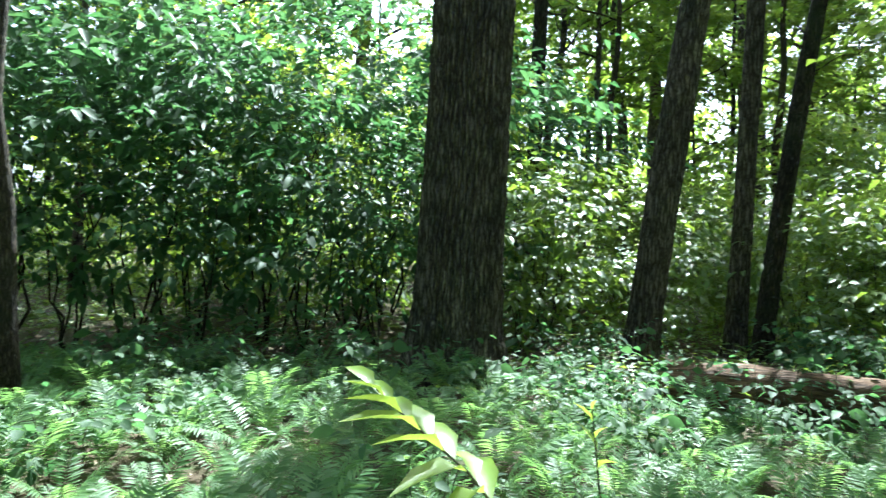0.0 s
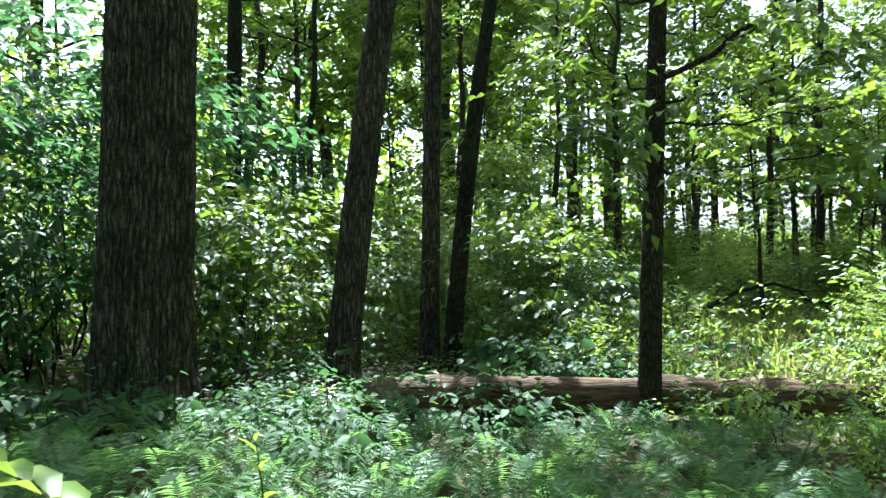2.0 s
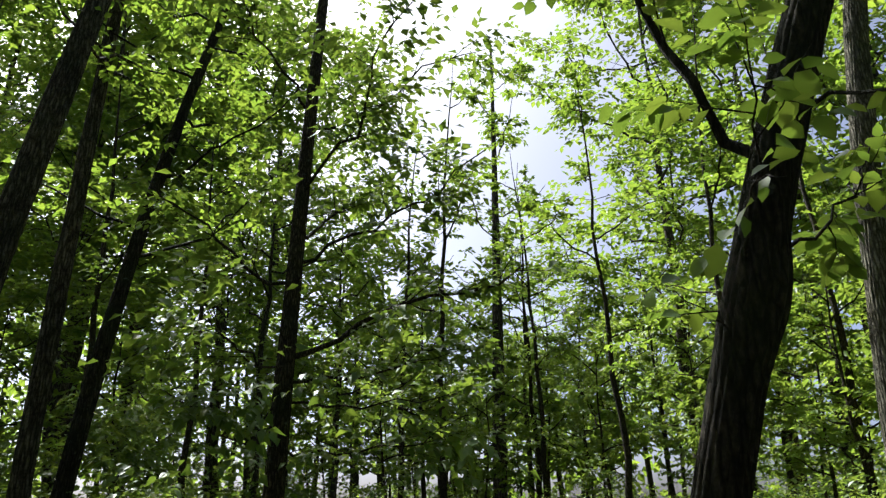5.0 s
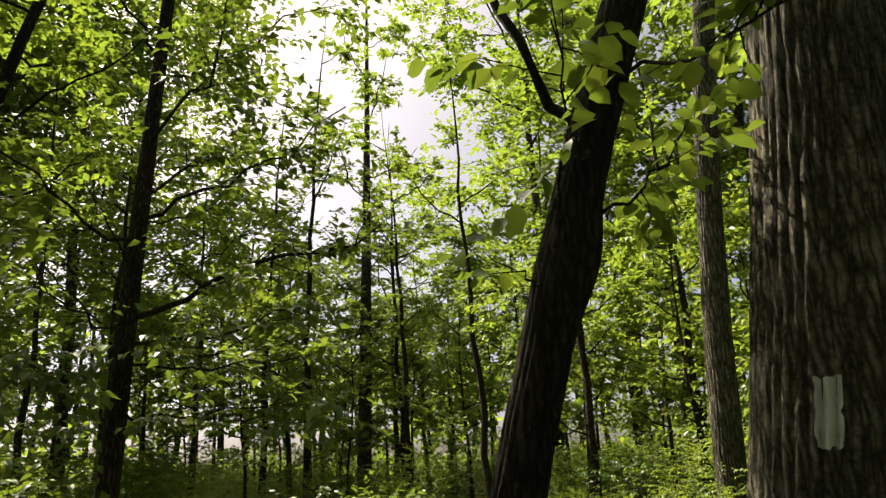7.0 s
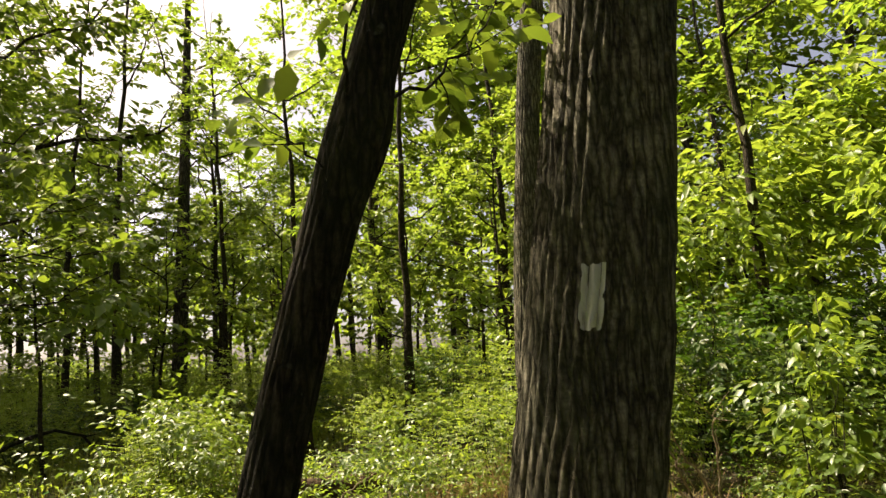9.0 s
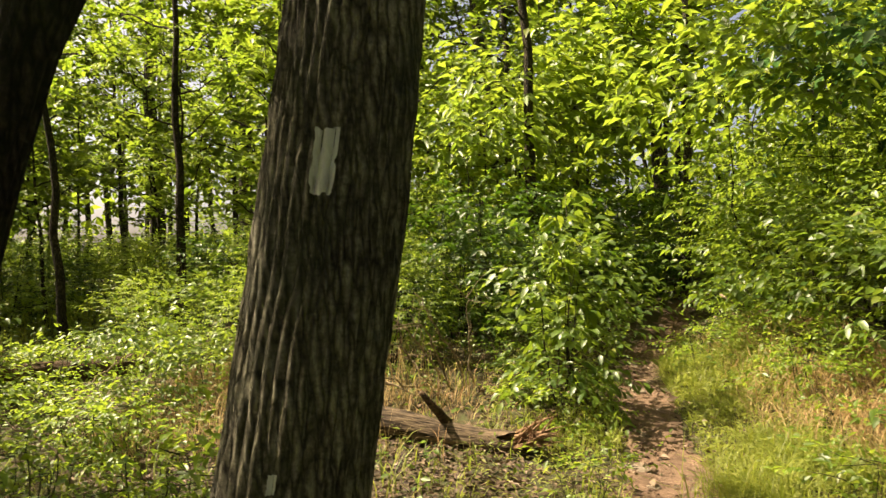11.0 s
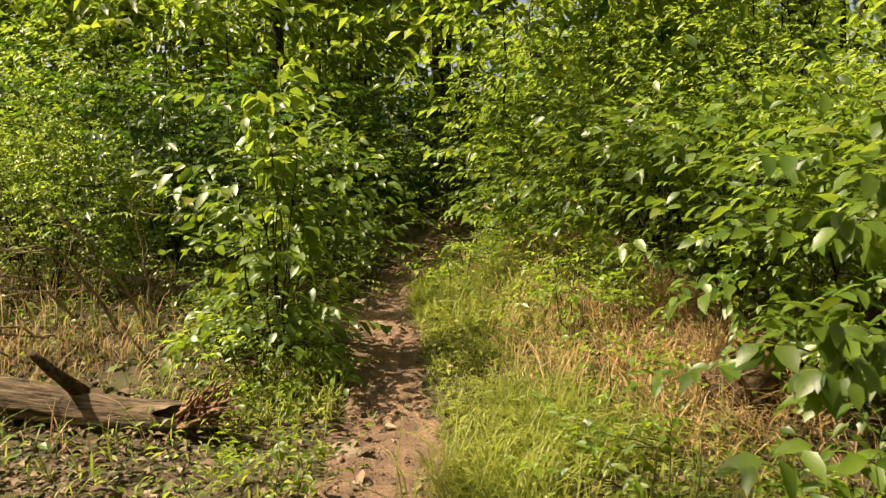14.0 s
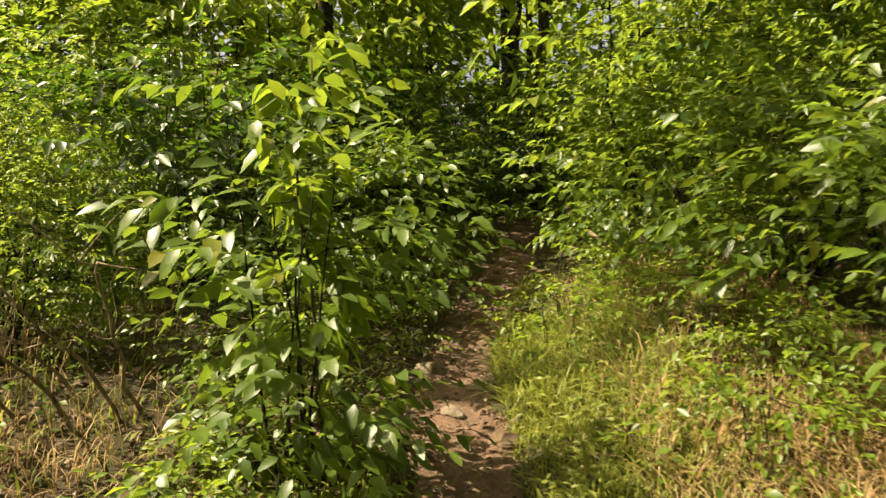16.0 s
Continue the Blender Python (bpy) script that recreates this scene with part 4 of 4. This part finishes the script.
# ---- ferns ----
def frond_mesh(seed, length):
    """An arching stalk with comb-like leaflets on both sides."""
    rng = np.random.default_rng(seed)
    line = lambda q: np.stack([q * length * 0.86, 0 * q, length * (0.62 * q - 0.42 * q * q)], -1)
    soup = Soup().add(*tube(line(np.linspace(0, 1, 6)), np.linspace(0.0026, 0.0008, 6), 3))
    k = 21
    q = np.tile(np.linspace(0.12, 0.985, k), 2)
    sgn = np.repeat([-1.0, 1.0], k)
    reach = length * 0.2 * np.sin(np.pi * np.minimum(1, 0.2 + 0.8 * (1 - q) ** 0.85)) * rng.uniform(0.85, 1.1, 2 * k) + 0.006
    way = np.stack([0.25 + 0.4 * q, sgn, rng.normal(-0.05, 0.07, 2 * k)], 1)
    soup.add(*leaves(line(q), way, np.tile([0, 0, 1.0], (2 * k, 1)) + rng.normal(0, 0.12, (2 * k, 3)), reach, 0.17, 2, 0.14, 0.04))
    return soup.mesh("frond", FERN_GREEN)


FRONDS = [frond_mesh(90, 0.56), frond_mesh(91, 0.66)]


def fern(seed, count):
    rng = np.random.default_rng(seed)
    t = thing("fern", "lacy green woodland fern with arching fronds", "fern", (0, 0, 0), "bed of ferns")
    for k in range(count):
        ob = part("frond", FRONDS[k % 2], t)
        ob.matrix_basis = pose(0, 0, 0, rng.uniform(-12, 12), rng.uniform(-48, -14), 360 * (k + rng.uniform(-0.3, 0.3)) / count) @ Matrix.Scale(rng.uniform(0.8, 1.1), 4)
    return t


FERNS = [fern(92, 8), fern(93, 7), fern(94, 9)]
FERN_USED = [False] * 3
rng = np.random.default_rng(95)
spots = []
while len(spots) < 300:
    x, y = rng.uniform(-4.2, 5.2), rng.uniform(1.9, 6.6)
    if x > 0.6 and y > 6.25 - 0.533 * (x - 0.2) or y < 2.4 and abs(x) < 0.4 or math.hypot(x - 4.12, y - 5) < 0.25 or x > 3.6 and y < 3.2:
        continue
    if all((x - a) ** 2 + (y - b) ** 2 > 0.035 for a, b, _, _ in spots):
        spots.append((x, y, int(rng.integers(0, 3)), rng.uniform(0.7, 1.05)))
spread(FERNS, FERN_USED, spots, 96)


# ---- logs and dead wood ----
def log(name, label, a, b, r, mat, seed, snap=0.0, proud=0.85):
    rng = np.random.default_rng(seed)
    a, b = np.array([*a, gz(*a) + r * proud]), np.array([*b, gz(*b) + r * proud])
    ln = np.linalg.norm(b - a)
    k, sides = 60, 36
    s = np.linspace(0, 1, k)
    th = np.arange(sides) / sides
    U, S = np.meshgrid(th, s)
    rr = r * (1.05 - 0.2 * S) * (1 + 0.34 * (value_noise(U, S * ln * 3, 5, seed) - 0.5) + 0.13 * np.abs(np.sin(math.pi * (U * 13 + value_noise(U, S * 5, 6, seed + 1)))) * 0.6)
    cut = S * (1 + snap * (value_noise(U, S * 0, 12, seed + 2) - 0.5) * smooth_step(0.85, 1, S))
    V = np.stack([cut * ln, rr * np.cos(2 * np.pi * U), rr * np.sin(2 * np.pi * U) + 0.03 * np.sin(S * 5)], -1).reshape(-1, 3)
    i, j = np.meshgrid(np.arange(k - 1), np.arange(sides), indexing="ij")
    q = np.stack([i * sides + j, (i + 1) * sides + j, (i + 1) * sides + (j + 1) % sides, i * sides + (j + 1) % sides], -1).reshape(-1, 4)
    V = np.concatenate([V, [(0.03, 0, 0), (ln * (1 - 0.15 * snap) - 0.04, 0, 0)]])
    j = np.arange(sides)
    caps = np.concatenate([np.stack([(j + 1) % sides, j, np.full(sides, k * sides)], 1)[:, ::-1], np.stack([(k - 1) * sides + j, (k - 1) * sides + (j + 1) % sides, np.full(sides, k * sides + 1)], 1)])
    t = thing(name, label, "log", tuple(a))
    t.matrix_basis = Matrix.Translation(a) @ Vector(b - a).to_track_quat("X", "Z").to_matrix().to_4x4()
    part("log_body", mesh_of("log_body", V, [q, caps], mat, True), t)
    return t


log("fallen_log", "long mossy fallen log lying behind the ferns", (2.0, 6.35), (6.5, 3.95), 0.175, DARK_LOG, 101, 0.06, 0.85)
trail_log = log("fallen_log", "weathered fallen log with a splintered end by the trail", (6.75, 1.25), (6.0, -0.85), 0.1, DEAD_WOOD, 102, 0.12)
log("fallen_log", "dark rotting log shaded under the verge shrubs", (5.25, -3.45), (6.3, -5.3), 0.14, DARK_LOG, 103)
log("fallen_log", "dark fallen log lying among herbs", (7.1, 4.5), (8.8, 3.1), 0.13, DARK_LOG, 105)
rng = np.random.default_rng(104)
inv = trail_log.matrix_basis.inverted()
part("branch_stub", mesh_of("branch_stub", *tube(crooked(rng, inv @ Vector((6.2, -0.36, 0.15)), inv @ Vector((6.06, -0.17, 0.42)), 6, 0.05), np.linspace(0.042, 0.02, 6), 9), DARK_LOG, True), trail_log, "broken brown branch stub")
for k in range(34):
    a = inv @ Vector((5.92 + rng.uniform(-0.1, 0.1), -0.9 + rng.uniform(-0.12, 0.1), 0.06 + rng.uniform(-0.04, 0.08)))
    b = inv @ Vector((5.72 + rng.uniform(-0.13, 0.13), -1.06 + rng.uniform(-0.12, 0.12), 0.05 + 0.27 * rng.random() ** 0.6))
    part("splinter", mesh_of("splinter", *tube(crooked(rng, a, b, 4, 0.05), (0.011, 0.009, 0.006, 0.001), 4), FIBRE), trail_log)


def dead_branch(label, a, b, r, seed, twigs=6, sag=-0.12, group="dead branches", mat=None):
    rng = np.random.default_rng(seed)
    a, b = np.array(a, dtype=float), np.array(b, dtype=float)
    t = thing("dead_branch", label, "branch", tuple(a), group)
    line = crooked(rng, (0, 0, 0), b - a, 12, 0.07, sag)
    part("stick", mesh_of("stick", *tube(line, np.linspace(r, r * 0.3, 12), 6), mat or DRY_TWIG, True), t)
    for k in range(twigs):
        p0 = line[int(rng.integers(3, 11))]
        p1 = p0 + unit(b - a) * rng.uniform(0.1, 0.3) + rng.normal(0, 0.16, 3)
        part("twig", mesh_of("twig", *tube(crooked(rng, p0, p1, 5, 0.1), np.linspace(r * 0.4, 0.0012, 5), 4), mat or DRY_TWIG), t)


dead_branch("bare pale stick lying on the grassy bank", (8.7, -3.3, 0.86), (8.35, -3.72, 0.46), 0.014, 110, 2, 0)
dead_branch("thin grey dead branch lying along the log", (7.0, 1.5, 0.12), (6.0, -0.1, 0.42), 0.014, 111, 7)
for k, (a, b) in enumerate((((7.4, -0.35, 0.1), (6.5, 0.5, 0.75)), ((7.3, -0.45, 0.1), (6.3, 0.1, 0.85)), ((7.4, -0.5, 0.1), (6.8, -0.1, 1.1)), ((7.2, -0.2, 0.1), (6.2, 0.6, 0.4)),
                            ((7.5, -0.6, 0.1), (6.75, -0.55, 1.1)), ((7.4, -0.1, 0.05), (6.1, 0.9, 0.5)), ((7.6, -0.3, 0.1), (7.0, 0.4, 1.0)))):
    dead_branch("dry arching dead branch in the brush", a, b, 0.011, 120 + k, 7, -0.15)
dead_branch("dark arching branch over the clearing", (8.3, 9.2, 0.3), (10.3, 8.2, 0.45), 0.045, 130, 6, -0.25, "dead branches", BARK_DARK)
for k in range(7):
    rng = np.random.default_rng(140 + k)
    x, y = rng.uniform(5.0, 9.0), rng.uniform(1.6, 4.2)
    dead_branch("thin fallen branch among herbs", (x, y, gz(x, y) + 0.04), (x + rng.uniform(-1, 1), y + rng.uniform(-1, 1), gz(x, y) + rng.uniform(0.1, 0.6)), 0.01, 150 + k, 4)


# ---- stones on the trail ----
def stone(x, y, size, flat, seed):
    bm = bmesh.new()
    bmesh.ops.create_icosphere(bm, subdivisions=3, radius=1)
    for v in bm.verts:
        k = 0.75 + 0.5 * noise.noise(v.co * 1.1 + Vector((seed, 0, 0))) + 0.12 * noise.noise(v.co * 4 + Vector((0, seed, 0)))
        v.co = Vector((v.co.x * size * k, v.co.y * size * 0.8 * k, v.co.z * size * flat * k))
    me = bpy.data.meshes.new("stone")
    bm.to_mesh(me)
    bm.free()
    me.polygons.foreach_set("use_smooth", np.ones(len(me.polygons), dtype=bool))
    me.materials.append(STONE)
    ob = tagged(new("stone", me), "flat pale stone set in the trodden trail", "stone", "stones in the trail")
    ob.matrix_basis = pose(x, y, gz(x, y) + size * flat * 0.1, 0, 0, seed * 50)


for k, (x, y, size, flat) in enumerate(((5.52, -1.64, 0.12, 0.5), (4.2, -1.5, 0.27, 0.28), (4.45, -1.75, 0.18, 0.3), (7.5, -2.1, 0.1, 0.5), (8.1, -2.05, 0.12, 0.6), (7.8, -2.3, 0.07, 0.5), (6.3, -1.85, 0.06, 0.5),
                                        (6.9, -2.15, 0.05, 0.5), (5.2, -1.65, 0.06, 0.4), (8.7, -2.35, 0.08, 0.5), (7.9, -2.62, 0.09, 0.5))):
    stone(x, y, size, flat, k + 1)


# ---- grass, litter and small growth ----
def blades(rng, X, Y, height, width, lean=0.5):
    k = len(X)
    P = np.stack([X, Y, ground_z(X, Y) - 0.01], 1)
    th = rng.uniform(0, 2 * np.pi, k)
    out = np.stack([np.cos(th), np.sin(th), 0 * th], 1)
    side = np.stack([-np.sin(th), np.cos(th), 0 * th], 1)
    tuft = value_noise(0 * X + 0.3, X * 3.1 + 50, 3, 21) * value_noise(0 * X + 0.6, Y * 3.1 + 80, 3, 22)
    h = (height * rng.uniform(0.35, 1.1, k) * (0.5 + 2.2 * tuft))[:, None]
    ln = rng.uniform(0.15, lean * 1.6, k)[:, None]
    w = width * rng.uniform(0.6, 1.3, k)[:, None]
    rows = []
    for f, wf in ((0, 0.7), (0.4, 1.0), (0.75, 0.7)):
        mid = P + out * h * ln * f * f + np.array([0, 0, 1]) * h * (f - 0.25 * ln * f * f)
        rows += [mid - side * w * wf, mid + side * w * wf]
    rows.append(P + out * h * ln * 1.05 + np.array([0, 0, 1]) * h * (1 - 0.35 * ln))
    V = np.stack(rows, 1).reshape(-1, 3)
    b = (np.arange(k) * 7)[:, None]
    return V, [np.concatenate([b + [0, 1, 3, 2], b + [2, 3, 5, 4]]), b + np.array([4, 5, 6])]


def verge(rng, count, x0, x1, s0, s1):
    x = rng.uniform(x0, x1, count)
    return x, trail_y(x) + rng.uniform(s0, s1, count)


def patchy(rng, x, y, seed, level):
    """Leaves out uneven patches, and most of the bare floor round the log by the trail."""
    bare = (x > 3.4) & (x < 6.75) & (y > -0.95) & (y < 1.9) & (rng.random(len(x)) > 0.45)
    x, y = x[~bare], y[~bare]
    keep = value_noise(x * 0 + 0.1, x * 1.3 + 40, 3, seed) + value_noise(x * 0 + 0.4, y * 1.3 + 90, 3, seed + 1) + rng.normal(0, 0.16, len(x)) > level
    return x[keep], y[keep]


rng = np.random.default_rng(160)
green, dry = Soup(), Soup()
x, y = verge(rng, 15000, 4.9, 11, -1.2, -0.24)
green.add(*blades(rng, *patchy(rng, x, y, 1, 0.9), 0.15, 0.0034, 1.1))
x, y = verge(rng, 6000, 3.0, 5.4, -1.7, -0.36)
green.add(*blades(rng, *patchy(rng, x, y, 2, 0.95), 0.18, 0.004, 0.7))
x, y = verge(rng, 9000, 4.4, 10, 0.26, 1.3)
green.add(*blades(rng, *patchy(rng, x, y, 3, 0.9), 0.2, 0.0042, 0.7))
x, y = rng.uniform(2.5, 10, 9000), rng.uniform(-0.6, 5, 9000)
green.add(*blades(rng, *patchy(rng, x, y, 4, 1.25), 0.2, 0.005, 0.7))
x, y = rng.uniform(5, 17, 16000), rng.uniform(5, 14, 16000)
green.add(*blades(rng, *patchy(rng, x, y, 5, 0.8), 0.3, 0.009, 0.7))
x, y = 4.8 + rng.normal(0, 0.17, 900), -2.12 + rng.normal(0, 0.13, 900)
green.add(*blades(rng, x, y, 0.42, 0.0034, 1.0))
tagged(new("grass", green.mesh("grass", GRASS_GREEN)), "soft light green grass along the trail and in clearings", "grass", kind="stuff")
x, y = verge(rng, 9000, 4.4, 9.5, -2.2, -0.7)
dry.add(*blades(rng, *patchy(rng, x, y, 6, 0.9), 0.24, 0.0032, 0.8))
x, y = rng.uniform(5.8, 9.5, 12000), rng.uniform(-0.9, 2.4, 12000)
dry.add(*blades(rng, *patchy(rng, x, y, 7, 0.95), 0.34, 0.0028, 0.8))
x, y = verge(rng, 1900, 4.9, 6.8, -2.1, -1.25)
dry.add(*blades(rng, x, y, 0.2, 0.0032, 1.2))
tagged(new("dry_grass", dry.mesh("dry_grass", DRY_GRASS)), "dry straw-coloured grass stalks by the log and bank", "grass", kind="stuff")

herbs = Soup()
for count, s0, s1, level in ((9000, -1.7, -0.28, 0.8), (5000, 0.3, 1.4, 0.85)):
    x, y = patchy(rng, *verge(rng, count, 3.2, 10.5, s0, s1), 13, level)
    th = rng.uniform(0, 2 * np.pi, len(x))
    D = np.stack([np.cos(th), np.sin(th), rng.uniform(-0.4, 0.6, len(x))], 1)
    herbs.add(*leaves(np.stack([x, y, ground_z(x, y) + rng.uniform(0.01, 0.2, len(x)) * rng.uniform(0.3, 1, len(x))], 1), D, np.array([0, 0, 1.0]) + rng.normal(0, 0.4, (len(x), 3)), rng.uniform(0.03, 0.075, len(x)), 0.3, 2))
tagged(new("verge_herbs", herbs.mesh("verge_herbs", GRASS_GREEN)), "small narrow-leaved herbs mixed into the verge grass", "undergrowth", kind="stuff")

cover = Soup()
for count, x0, x1, y0, y1, size in ((8000, -8, 6, 7.0, 14, 0.085), (2600, -4.5, 4.2, 5.6, 7.2, 0.08), (9000, 5, 18, 3, 15, 0.09), (6000, 3.5, 11, -0.3, 4, 0.055), (7000, 4, 18, -9, -1, 0.06), (9000, -16, 10, 9, 26, 0.17), (6000, 12, 30, -12, 20, 0.2), (5000, -8, 4, -7, 1, 0.07)):
    x, y = rng.uniform(x0, x1, count), rng.uniform(y0, y1, count)
    keep = np.abs(y - trail_y(x)) > 0.45
    x, y = patchy(rng, x[keep], y[keep], 9, 0.75)
    th = rng.uniform(0, 2 * np.pi, len(x))
    D = np.stack([np.cos(th), np.sin(th), rng.uniform(-0.1, 0.5, len(x))], 1)
    cover.add(*leaves(np.stack([x, y, ground_z(x, y) + rng.uniform(0.02, 0.22, len(x))], 1), D, np.array([0, 0, 1.0]) + rng.normal(0, 0.3, (len(x), 3)), size * rng.uniform(0.5, 1.4, len(x)), 0.6, 1))
tagged(new("ground_cover", cover.mesh("ground_cover", LEAF_BROAD)), "low green leaves covering the forest floor", "undergrowth", kind="stuff")

litter = Soup()
for count, x0, x1, y0, y1, size in ((13000, 2.2, 11, -4.5, 3, 0.038), (5000, 3.4, 6.4, -0.9, 2.0, 0.05), (5000, 2.8, 10, -3, -1, 0.022), (5000, -4, 9, 3, 10, 0.07), (2500, 4, 16, -9, 0, 0.08)):
    x, y = rng.uniform(x0, x1, count), rng.uniform(y0, y1, count)
    keep = (np.abs(y - trail_y(x)) > 0.2) | (rng.random(count) < 0.65)
    x, y = x[keep], y[keep]
    th = rng.uniform(0, 2 * np.pi, len(x))
    D = np.stack([np.cos(th), np.sin(th), rng.uniform(-0.1, 0.5, len(x))], 1)
    N = np.array([0, 0, 1.0]) + rng.normal(0, 0.5, (len(x), 3))
    litter.add(*leaves(np.stack([x, y, ground_z(x, y) + 0.022], 1), D, N, size * rng.uniform(0.5, 1.4, len(x)), 0.55, 2, 0.2, 0.3))
tagged(new("leaf_litter", litter.mesh("leaf_litter", LITTER)), "brown dead leaves scattered over the forest floor", "leaf litter", kind="stuff")
